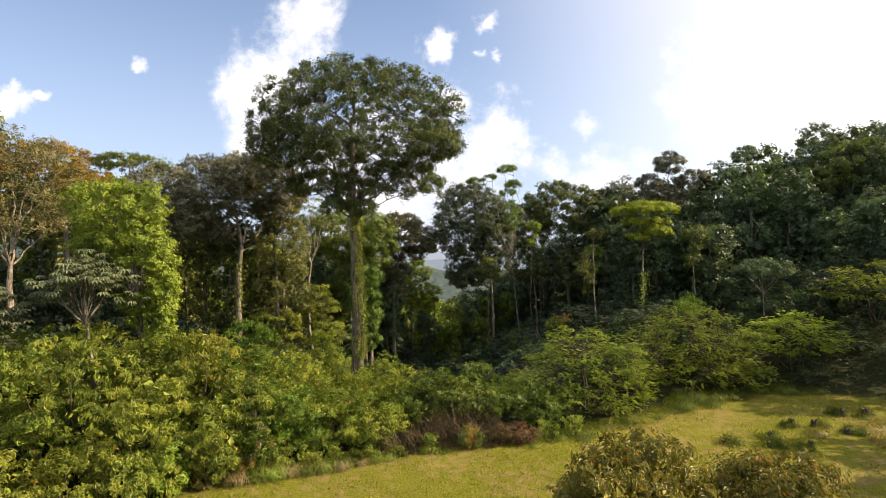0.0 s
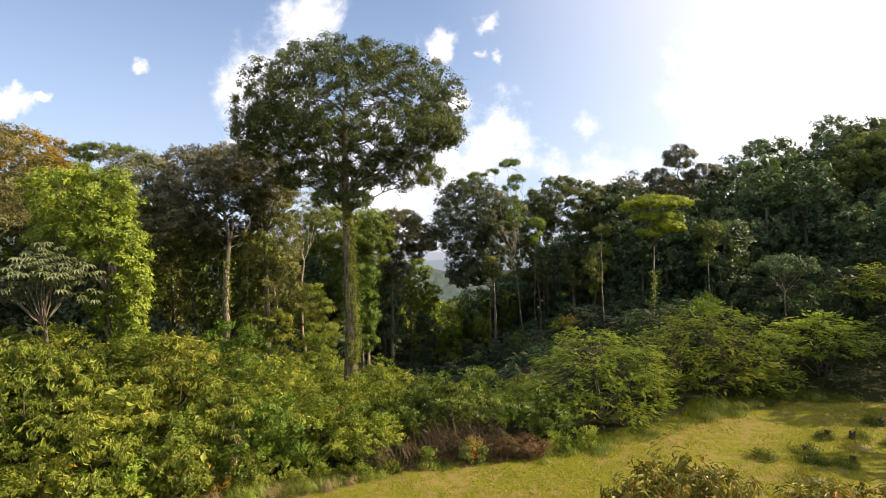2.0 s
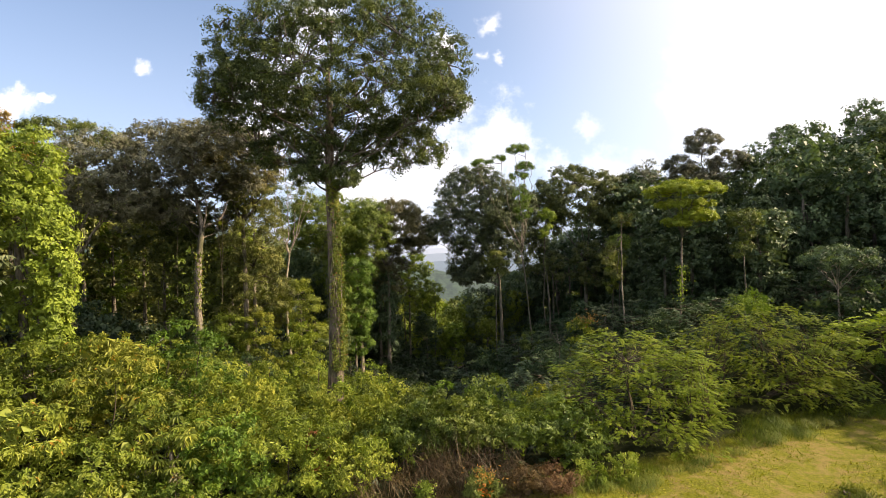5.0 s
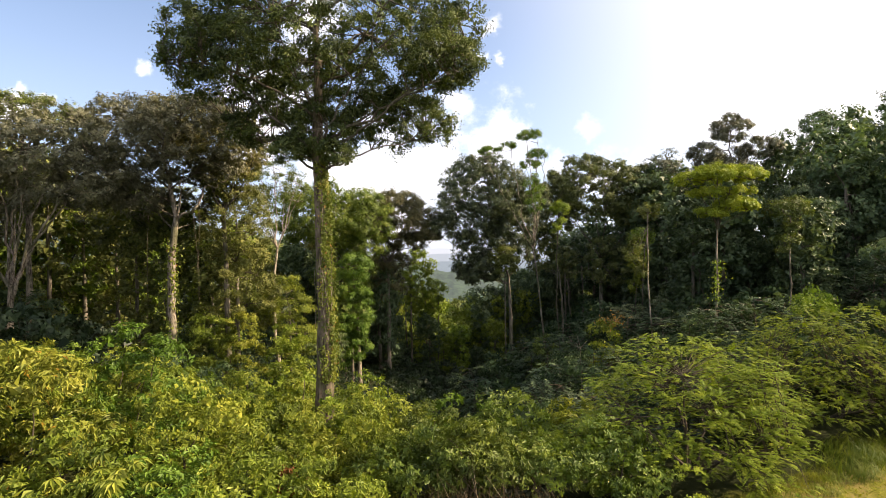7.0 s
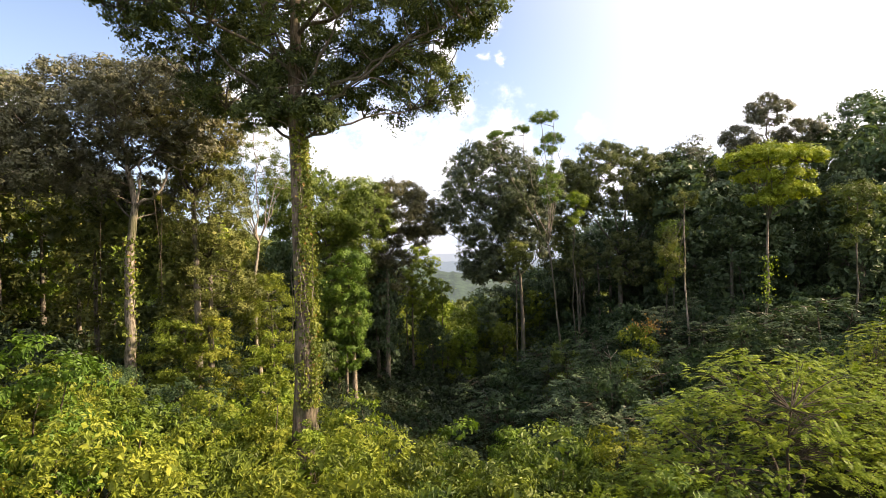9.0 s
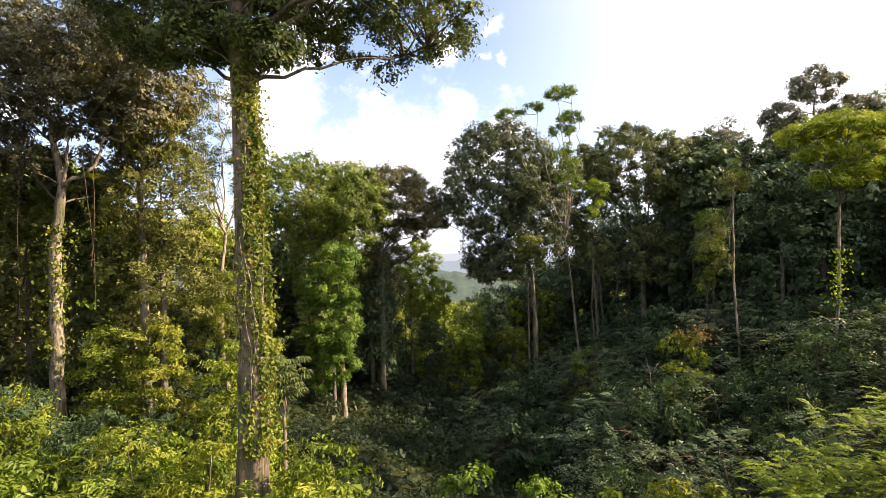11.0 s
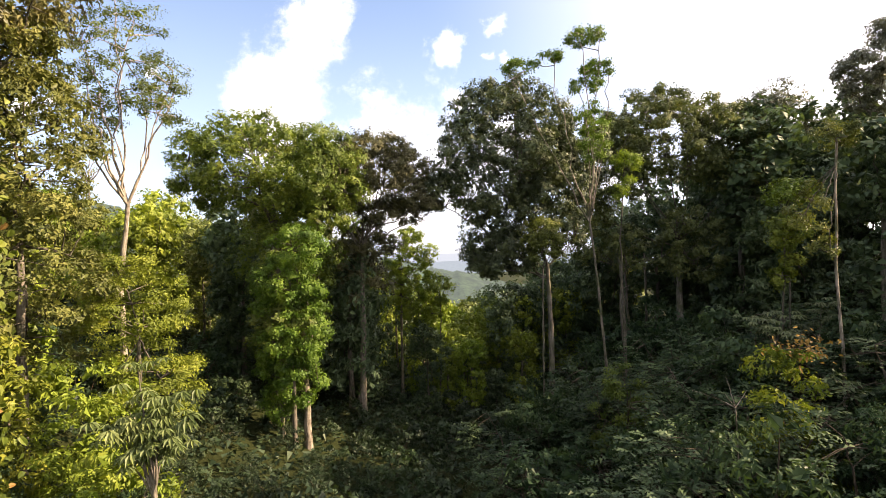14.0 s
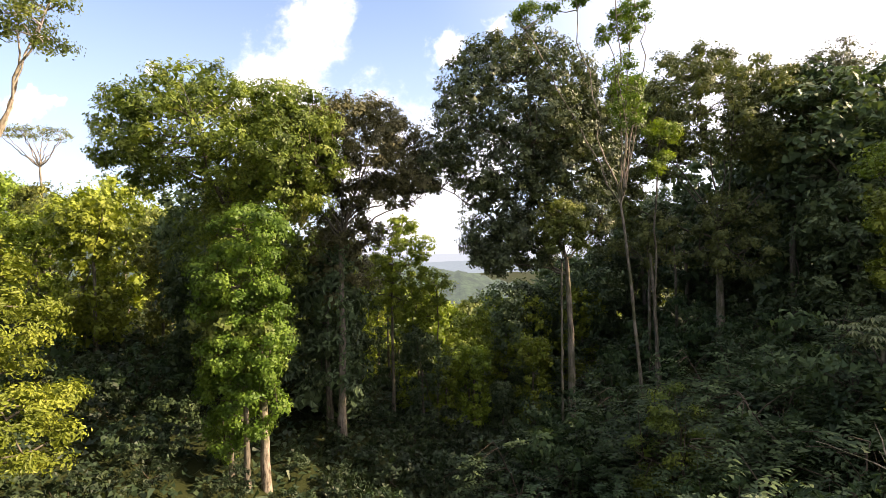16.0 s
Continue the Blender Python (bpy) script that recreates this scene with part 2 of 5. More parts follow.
LEAF_DOME = leaf_material("leaf_domed_crown", (0.075, 0.115, 0.012), (0.2, 0.26, 0.022), (0.36, 0.4, 0.045), 0.36)
LEAF_VINE = leaf_material("leaf_vine", (0.04, 0.066, 0.012), (0.115, 0.16, 0.022), (0.27, 0.3, 0.046), 0.36, 0.3, (0.26, 0.15, 0.05), 0.035)
BARK_BIG = bark_material("bark_brown", (0.05, 0.038, 0.029), (0.22, 0.175, 0.135), 1.1, 0.55)
BARK_PALE = bark_material("bark_pale", (0.05, 0.038, 0.028), (0.37, 0.315, 0.255), 1.3, 0.6)
BARK_WHITE = bark_material("bark_white", (0.14, 0.11, 0.085), (0.44, 0.385, 0.32), 1.6, 0.3)
BARK_GREY = bark_material("bark_grey", (0.06, 0.052, 0.042), (0.22, 0.19, 0.155), 1.2, 0.6)
BARK_LIMB = bark_material("bark_limb", (0.05, 0.043, 0.034), (0.15, 0.13, 0.105), 1.2, 0.3)
BARK_TWIG = bark_material("bark_twig", (0.04, 0.032, 0.024), (0.11, 0.088, 0.064), 2.0)


# ---- ground ----
def smooth(lo, hi, v):
    k = np.clip((v - lo) / (hi - lo), 0, 1)
    return k * k * (3 - 2 * k)


def lawn_edge(x):
    return np.interp(x, (-60, -19, -10, -1.5, 14.5, 30, 32, 36.5, 41, 46, 70), (18, 33.5, 38.6, 40.6, 45, 52, 53.2, 52.3, 50.8, 49, 45))


def height(x, y):
    """The lawn, the valley behind its edge, the hillsides and the lowland."""
    x, y = np.asarray(x, float), np.asarray(y, float)
    floor = np.interp(y, (38, 60, 80, 100, 140, 200, 400, 800, 4000), (-1, -5, -8, -9, -12, -24, -62, -95, -105))
    axis = np.interp(y, (50, 100, 160, 400), (3, 1, 4, 10))
    side = x - axis
    rise = np.where(side > 0, 0.36 * np.maximum(side - 3, 0), 0.34 * np.maximum(-side - 4, 0))
    rise = 34 * np.tanh(rise / 34) * (1 - smooth(160, 420, y))
    wild = 0.5 * np.sin(x * 0.31 + 1.3) * np.cos(y * 0.27) + 0.25 * np.sin(x * 0.9 + y * 0.7)
    valley = floor + rise + wild
    lawn = 0.8 + 0.06 * np.sin(x * 0.5) * np.cos(y * 0.43) + 0.03 * np.sin(x * 1.7 + y * 1.1)
    k = smooth(0, 25, y - lawn_edge(x))
    return lawn * (1 - k) + valley * k


def ground_z(x, y):
    return float(height(x, y))


class Geo:
    """Collects vertices and quads and makes one mesh of them."""

    def __init__(self, corners=4):
        self.v, self.f, self.count, self.corners = [], [], 0, corners

    def add(self, verts, faces):
        self.v.append(np.asarray(verts, np.float32).reshape(-1, 3))
        self.f.append(np.asarray(faces, np.int32).reshape(-1, self.corners) + self.count)
        self.count += len(self.v[-1])

    def tube(self, path, radii, sides=8, swell=None):
        path, radii = np.asarray(path, float), np.asarray(radii, float)
        tang = np.gradient(path, axis=0)
        tang /= np.linalg.norm(tang, axis=1)[:, None] + 1e-9
        ref = np.where(np.abs(tang[:, 2:3]) > 0.9, (1.0, 0.0, 0.0), (0.0, 0.0, 1.0))
        ref[:] = ref[0]
        a = np.cross(tang, ref)
        a /= np.linalg.norm(a, axis=1)[:, None] + 1e-9
        b = np.cross(tang, a)
        ang = np.linspace(0, 2 * math.pi, sides, endpoint=False)
        ring = a[:, None] * np.cos(ang)[None, :, None] + b[:, None] * np.sin(ang)[None, :, None]
        verts = path[:, None] + ring * (radii[:, None] * (1.0 if swell is None else swell))[:, :, None] if swell is not None else path[:, None] + ring * radii[:, None, None]
        i, j = np.meshgrid(np.arange(len(path) - 1), np.arange(sides), indexing="ij")
        k = (j + 1) % sides
        self.add(verts, np.stack([i * sides + j, i * sides + k, (i + 1) * sides + k, (i + 1) * sides + j], -1))
        return self

    def leaves(self, c, n, a, length, width, droop=0.15):
        """Diamond leaves at c, facing n, pointing along a."""
        n = n / (np.linalg.norm(n, axis=1)[:, None] + 1e-9)
        a = a - n * np.sum(a * n, 1)[:, None]
        a /= np.linalg.norm(a, axis=1)[:, None] + 1e-9
        b = np.cross(n, a)
        length, width = np.broadcast_to(length, len(c))[:, None], np.broadcast_to(width, len(c))[:, None]
        tip = c + a * length * 0.55 - n * length * droop
        mid = c - a * length * 0.05 + n * length * droop * 0.35
        if self.corners == 3:
            side = mid - a * length * 0.25
            verts = np.stack([side - b * width * 0.6, tip, side + b * width * 0.6], 1)
            self.add(verts, np.arange(len(c) * 3).reshape(-1, 3))
            return self
        verts = np.stack([c - a * length * 0.45, mid - b * width * 0.5, tip, mid + b * width * 0.5], 1)
        self.add(verts, np.arange(len(c) * 4).reshape(-1, 4))
        return self

    def folded(self, c, n, a, length, width, droop=0.15):
        """Broad pointed leaves, folded along the midrib, at c, facing n, pointing along a."""
        n = n / (np.linalg.norm(n, axis=1)[:, None] + 1e-9)
        a = a - n * np.sum(a * n, 1)[:, None]
        a /= np.linalg.norm(a, axis=1)[:, None] + 1e-9
        b = np.cross(n, a)
        length, width = np.broadcast_to(length, len(c))[:, None], np.broadcast_to(width, len(c))[:, None]
        lift = n * width * 0.16
        foot, tip = c - a * length * 0.42, c + a * length * 0.55 - n * length * droop
        low, high = c - a * length * 0.3, c + a * length * 0.12
        verts = np.stack([foot, low - b * width * 0.42 + lift, high - b * width * 0.46 + lift, tip, high + b * width * 0.46 + lift, low + b * width * 0.42 + lift], 1)
        base = np.arange(len(c))[:, None] * 6
        self.add(verts, np.concatenate([base + np.array((0, 1, 2, 3)), base + np.array((0, 3, 4, 5))]))
        return self

    def mesh(self, name, mat, soft=False):
        v, f = np.concatenate(self.v), np.concatenate(self.f)
        me = bpy.data.meshes.new(name)
        me.vertices.add(len(v))
        me.vertices.foreach_set("co", v.ravel())
        me.loops.add(f.size)
        me.loops.foreach_set("vertex_index", f.ravel())
        me.polygons.add(len(f))
        me.polygons.foreach_set("loop_start", np.arange(0, f.size, self.corners, dtype=np.int32))
        me.polygons.foreach_set("use_smooth", np.full(len(f), soft))
        me.materials.append(mat)
        me.update(calc_edges=True)
        return me


def part(name, geo, mat, parent, label="", soft=False):
    ob = new(name, geo.mesh(name, mat, soft))
    ob.parent = parent
    return tagged(ob, label)


def unit(rng, n):
    v = rng.normal(size=(n, 3))
    return v / np.linalg.norm(v, axis=1)[:, None]


def bend(p0, p1, lift, n, rng, wobble=0.05):
    """A bowed way from p0 to p1."""
    p0, p1 = np.asarray(p0, float), np.asarray(p1, float)
    t = np.linspace(0, 1, n)[:, None]
    d = np.linalg.norm(p1 - p0)
    mid = p0 * 0.45 + p1 * 0.55 + np.array((0, 0, lift * d)) + rng.normal(size=3) * wobble * d
    path = (1 - t) ** 2 * p0 + 2 * t * (1 - t) * mid + t * t * p1
    path[1:-1] += rng.normal(size=(n - 2, 3)) * wobble * d * 0.15
    return path


def lobes_of(rng, envelopes, hollow=0.35, under=-0.85):
    """Centres and radii of the leafy lobes that fill ellipsoids (x, y, z, rx, ry, rz, count, lobe radius), spaced evenly."""
    cs, rs, os = [], [], []
    for x, y, z, rx, ry, rz, count, lr in envelopes:
        d = unit(rng, count * 5)
        d[:, 2] = np.where(d[:, 2] < under, -d[:, 2], d[:, 2])
        k = rng.uniform(0.15, 1.0, count * 5) ** hollow
        p = d * k[:, None] * np.maximum((rx, ry, rz) - np.array((0.5, 0.5, 0.5)) * lr, 0.1)
        near, pick = np.full(len(p), 1e9), [0]
        for _ in range(count - 1):
            near = np.minimum(near, np.linalg.norm(p - p[pick[-1]], axis=1))
            pick.append(int(np.argmax(near * rng.uniform(0.75, 1.0, len(p)))))
        cs.append(np.array((x, y, z)) + p[pick])
        rs.append(lr * rng.uniform(0.6, 1.3, count))
        o = p[pick] / np.array((rx, ry, rz))
        os.append(o / (np.linalg.norm(o, axis=1)[:, None] + 1e-6))
    return np.concatenate(cs), np.concatenate(rs), np.concatenate(os)


def crown_geo(rng, cs, rs, outs, twigs, per, leaf, aspect=0.5, flat_z=0.62, spread=0.28, up=0.6, hang=0.0, droop=0.15, corners=4, core=0):
    """Leaves in tight clumps on the outer side of each lobe, and a few large ones added inside to block light through
    the crown.
    """
    g = Geo(corners)
    n = len(cs)
    clumps = max(4, int(round(twigs / 4.5)))
    sprays = max(3, int(round(twigs / clumps)))
    d = unit(rng, n * clumps).reshape(n, clumps, 3)
    d[..., 2] = np.where(d[..., 2] < -0.3, d[..., 2] * -0.8, d[..., 2])
    # most clumps grow towards the light, away from the middle of the crown
    inward = (np.sum(d * outs[:, None], 2) < -0.1) & (rng.random((n, clumps)) < 0.75)
    d = np.where(inward[..., None], -d, d)
    squash = np.array((1, 1, flat_z))
    mid = (cs[:, None] + d * rng.uniform(0.42, 0.86, (n, clumps, 1)) * rs[:, None, None] * squash).reshape(-1, 3)
    size_c = np.repeat(rs, clumps) * rng.uniform(0.3, 0.56, n * clumps)
    d = d.reshape(-1, 3)
    e = unit(rng, n * clumps * sprays).reshape(n * clumps, sprays, 3) + d[:, None] * 0.55 + np.array((0, 0, 0.2))
    e /= np.linalg.norm(e, axis=2)[..., None] + 1e-6
    tw = mid[:, None] + e * rng.uniform(0.55, 1.05, (n * clumps, sprays, 1)) * size_c[:, None, None] * np.array((1, 1, max(flat_z, 0.62)))
    c = np.repeat(tw.reshape(-1, 3), per, 0)
    dd = np.repeat((e * 0.8 + d[:, None] * 0.6).reshape(-1, 3), per, 0)
    m = len(c)
    c = c + rng.normal(size=(m, 3)) * spread * 0.7 * np.array((1, 1, 0.8))
    nrm = dd * 1.0 + unit(rng, m) * 0.5 + np.array((0, 0, up * 0.55))
    axis = unit(rng, m) + dd * 0.6 + np.array((0, 0, -hang))
    size = leaf * rng.uniform(0.6, 1.3, m)
    g.leaves(c, nrm, axis, size, size * aspect, droop)
    # large filler leaves added inside, so the crown is opaque and darker within
    if core:
        rr = np.repeat(rs, core)
        e = unit(rng, n * core)
        c = np.repeat(cs, core, 0) + e * (rr * rng.uniform(0.1, 0.6, n * core))[:, None] * squash
        big = np.minimum(rr * 0.75, 0.12 + leaf * 1.7) * rng.uniform(0.7, 1.1, n * core)
        g.leaves(c, unit(rng, n * core), unit(rng, n * core), big, big * 0.7, droop)
    return g


def thing(name, place, label, category, group=""):
    e = new(name)
    e.location = place
    e.empty_display_size = 0.3
    return tagged(e, label, category, group)


def tree(name, base, fork, envelopes, leafmat, bark, label, seed, leaf=0.4, twigs=24, per=7, radius=0.3, limbs=6, vine=None, aspect=0.5,
         flat_z=0.8, spread=0.22, hang=0.0, sub=True, top=None, category="tree", lean=0.02, foot=0.35, limb_k=0.55, group="", vine_k=1.0, up=0.6, limb_bark=None, sides=12, flute=0.0, low_limbs=False, core=9, vine_arc=None, hollow=0.35, under=-0.85, arms=(), arm_r=0.5, arm_bark=None):
    """A tree: trunk, limbs that bear the lobes of the crown, crown, and creepers on the trunk."""
    rng = np.random.default_rng(seed)
    x, y = base
    z0 = ground_z(x, y) - 0.25
    root = thing(name, (x, y, z0), label, category, group)
    off = np.array((x, y, z0))
    fork = np.asarray(fork, float) - off
    cs, rs, outs = lobes_of(rng, envelopes, hollow, under)
    cs = cs - off
    n = 14
    t = np.linspace(0, 1, n)
    path = fork * t[:, None]
    path[1:-1, :2] += np.cumsum(rng.normal(size=(n - 2, 2)), 0) * lean * np.linalg.norm(fork) * 0.12 * np.sin(t[1:-1] * math.pi)[:, None]
    rad = radius * (1.0 - 0.42 * t + foot * np.exp(-t * np.linalg.norm(fork) / 1.4) + 0.04 * rng.normal(size=n))
    g = Geo()
    if flute:
        tt = np.linspace(0, 1, 40)
        fine_path = np.stack([np.interp(tt, t, path[:, i]) for i in range(3)], 1)
        ang = np.linspace(0, 2 * math.pi, 36, endpoint=False)
        ridge_k = 1 + flute * (np.exp(-tt * 7) + 0.3)[:, None] * (np.sin(ang * 5 + 0.8 + tt[:, None] * 2) + 0.5 * np.sin(ang * 9 + 2 - tt[:, None] * 3)) + 0.02 * rng.normal(size=(40, 36))
        g.tube(fine_path, np.interp(tt, t, rad), 36, ridge_k)
    else:
        g.tube(path, rad, sides)
    leader = path[-2:]
    if top is not None:
        up_path = bend(fork, np.asarray(top, float) - off, 0.0, 8, rng, 0.06)
        g.tube(up_path, np.linspace(rad[-1], 0.05, 8), 10)
        leader = np.concatenate([leader, up_path[1:6]])
    trunk = part("trunk", g, bark, root, soft=True)
    order = [int(np.argmax(np.linalg.norm((cs - fork) * (1, 1, 0.6), axis=1)))]
    while len(order) < min(limbs, len(cs)):
        dist = np.min(np.linalg.norm(cs[:, None] - cs[order][None], axis=2), axis=1)
        order.append(int(np.argmax(dist)))
    mains = []
    for i in order:
        flat_d = np.linalg.norm(cs[i][:2] - fork[:2])
        want = cs[i][2] - rng.uniform(0.45, 0.9) * flat_d
        start = path[-1] if low_limbs else leader[int(np.argmin(np.abs(leader[:, 2] - want)))]
        mains.append(bend(start, cs[i], rng.uniform(-0.02, 0.12), 12, rng, 0.07))
    twiggy = [Geo() for _ in mains]
    for q, mpath in enumerate(mains):
        r0 = rad[-1] * limb_k * rng.uniform(0.75, 1.1)
        twiggy[q].tube(mpath, np.linspace(r0, 0.03, 12) * (1 + 0.4 * np.exp(-np.arange(12) / 1.2)), 7)
    if sub:
        allp = np.concatenate([m[3:] for m in mains])
        owner = np.repeat(np.arange(len(mains)), 9)
        for i in range(len(cs)):
            if i in order:
                continue
            j = int(np.argmin(np.linalg.norm(allp - cs[i], axis=1) + 0.6 * np.maximum(allp[:, 2] - cs[i, 2], 0)))
            b = bend(allp[j], cs[i], rng.uniform(-0.05, 0.12), 6, rng, 0.08)
            twiggy[owner[j]].tube(b, np.linspace(max(0.05, rad[-1] * 0.16), 0.018, 6), 5)
    for tg in twiggy:
        part("limb", tg, limb_bark or BARK_LIMB, root, soft=True)
    for way in arms:
        way = np.array([np.asarray(p, float) - off for p in way])
        t_way, fine_t = np.linspace(0, 1, len(way)), np.linspace(0, 1, 5 * len(way))
        arm = np.stack([np.interp(fine_t, t_way, way[:, i]) for i in range(3)], 1)
        arm[1:-1] = (arm[:-2] + arm[1:-1] * 2 + arm[2:]) / 4 + np.repeat(rng.normal(size=(len(arm) // 2, 3)), 2, 0)[:len(arm) - 2] * 0.11
        part("limb", Geo().tube(arm, np.linspace(rad[-1] * arm_r, rad[-1] * arm_r * 0.3, len(arm)), 8), arm_bark or limb_bark or BARK_LIMB, root, soft=True)
    part("crown", crown_geo(rng, cs, rs, outs, twigs, per, leaf, aspect, flat_z, spread, up, hang, corners=3 if y > 84 else 4, core=core), leafmat, root)
    if vine:
        vmat, share, thick, lo, hi = vine
        m = int(share)
        h = rng.uniform(lo, hi, m)
        # climbing strands: angle wanders with height
        strand = rng.integers(0, 9, m)
        ang = strand * 0.7 + 0.5 * np.sin(h * 0.5 + strand * 2.1) + rng.normal(size=m) * 0.35
        if vine_arc is not None:
            ang = vine_arc + (strand - 4) * 0.34 + 0.35 * np.sin(h * 0.5 + strand * 2.1) + rng.normal(size=m) * 0.22
        keep = (np.sin(h * 0.55 + strand * 1.7) + np.sin(h * 1.3 + strand) * 0.6 + rng.normal(size=m) * 0.5) > -0.7
        ang, h = ang[keep], h[keep]
        c = np.stack([np.interp(h, path[:, 2] + z0, path[:, i]) for i in range(2)] + [h - z0], 1)
        rr = np.interp(h, path[:, 2] + z0, rad) + rng.exponential(thick, len(h))
        out = np.stack([np.cos(ang), np.sin(ang), np.zeros(len(h))], 1)
        c = c + out * rr[:, None]
        g = Geo().folded(c, out + unit(rng, len(h)) * 0.95 + np.array((0, 0, 0.35)), unit(rng, len(h)) + np.array((0, 0, -0.9)),
                         leaf * vine_k * rng.uniform(0.55, 1.3, len(h)), leaf * vine_k * rng.uniform(0.45, 0.9, len(h)))
        part("vine", g, vmat, trunk, "green climbing vine on the trunk")
        if flute:
            for q in range(9):
                h0, a0 = rng.uniform(hi - 9, hi), rng.uniform(0, 2 * math.pi)
                hs = np.linspace(h0, h0 - rng.uniform(4, 10), 12)
                hs = np.maximum(hs, lo - 2.5)
                c = np.stack([np.interp(hs, path[:, 2] + z0, path[:, i]) for i in range(2)] + [hs - z0], 1)
                rr = np.interp(hs, path[:, 2] + z0, rad) * 1.12 + 0.05 + 0.1 * rng.random()
                wind = a0 + 0.12 * np.cumsum(rng.normal(size=12))
                c[:, 0] += np.cos(wind) * rr
                c[:, 1] += np.sin(wind) * rr
                part("aerial_root", Geo().tube(c, np.full(12, 0.022), 5), BARK_PALE, trunk, "thin pale hanging root", True)
    return root


def shrub(name, base, size, leafmat, label, seed, leaf=0.35, lobes=14, lobe_r=1.1, twigs=20, per=7, aspect=0.42, hang=0.4, flat_z=0.7, spread=0.25,
          category="shrub", group="", stems=5, ground=None, droop=0.2, up=0.6, core=4, hollow=0.35, foot=0.0):
    """A bush: stems from the ground and a crown of lobes above its bare foot; size: rx, ry, height."""
    rng = np.random.default_rng(seed)
    x, y = base
    z0 = (ground_z(x, y) if ground is None else ground) - 0.12
    root = thing(name, (x, y, z0), label, category, group)
    rx, ry, h = size
    cs, rs, outs = lobes_of(rng, [(0, 0, h * 0.5, rx, ry, h * 0.5, lobes, lobe_r)], hollow)
    low = rng.random(len(cs)) < 0.3
    cs[low, 2] = rng.uniform(0.1, 0.4, int(low.sum())) * h
    cs[:, 2] = np.maximum(cs[:, 2] + np.clip(rng.normal(size=len(cs)) * 0.045 * h, -0.5, 0.5), 0.1)
    if foot:
        cs[:, 2] = np.where(cs[:, 2] < foot, foot + rng.uniform(0, 0.4, len(cs)) * (h - foot), cs[:, 2])
    for i in rng.permutation(len(cs))[:stems]:
        b = bend((rng.normal() * 0.15 * rx, rng.normal() * 0.15 * ry, 0), cs[i], rng.uniform(0.02, 0.2), 7, rng, 0.06)
        part("stem", Geo().tube(b, np.linspace(0.02 + 0.008 * h, 0.012, 7), 5), BARK_TWIG, root, soft=True)
    part("foliage", crown_geo(rng, cs, rs, outs, twigs, per, leaf, aspect, flat_z, spread, up, hang, droop, 3 if y > 84 else 4, core), leafmat, root)
    return root


def frond_geo(rng, c, d, length, leaflets, leaf_l, leaf_w, sag=0.35, lift=0.0, g=None):
    """Feather fronds from c along d: rows of leaflets on both sides of a sagging rib."""
    g = g or Geo()
    n = len(c)
    d = d / (np.linalg.norm(d, axis=1)[:, None] + 1e-9)
    up = np.array((0, 0, 1.0))
    side = np.cross(d, up)
    side /= np.linalg.norm(side, axis=1)[:, None] + 1e-9
    nrm = np.cross(side, d)
    t = np.linspace(0.12, 1.0, leaflets)
    L = np.broadcast_to(length, n)[:, None, None]
    pos = c[:, None] + d[:, None] * t[None, :, None] * L + up * (lift * t - sag * t * t)[None, :, None] * L
    shape = np.sin(np.clip(t * 0.9 + 0.12, 0, 1) * math.pi) * 0.75 + 0.25
    for s in (-1, 1):
        ax = side[:, None] * s + d[:, None] * 0.55 - up * 0.25
        ax = np.broadcast_to(ax, pos.shape).reshape(-1, 3) + rng.normal(size=(n * leaflets, 3)) * 0.12
        ll = (np.broadcast_to(leaf_l * shape[None], (n, leaflets)) * rng.uniform(0.8, 1.2, (n, 1))).ravel()
        nn = np.broadcast_to(nrm[:, None], pos.shape).reshape(-1, 3) + rng.normal(size=(n * leaflets, 3)) * 0.2
        p = pos.reshape(-1, 3) + ax / np.linalg.norm(ax, axis=1)[:, None] * ll[:, None] * 0.45
        g.leaves(p, nn, ax, ll, leaf_w, 0.1)
    return g


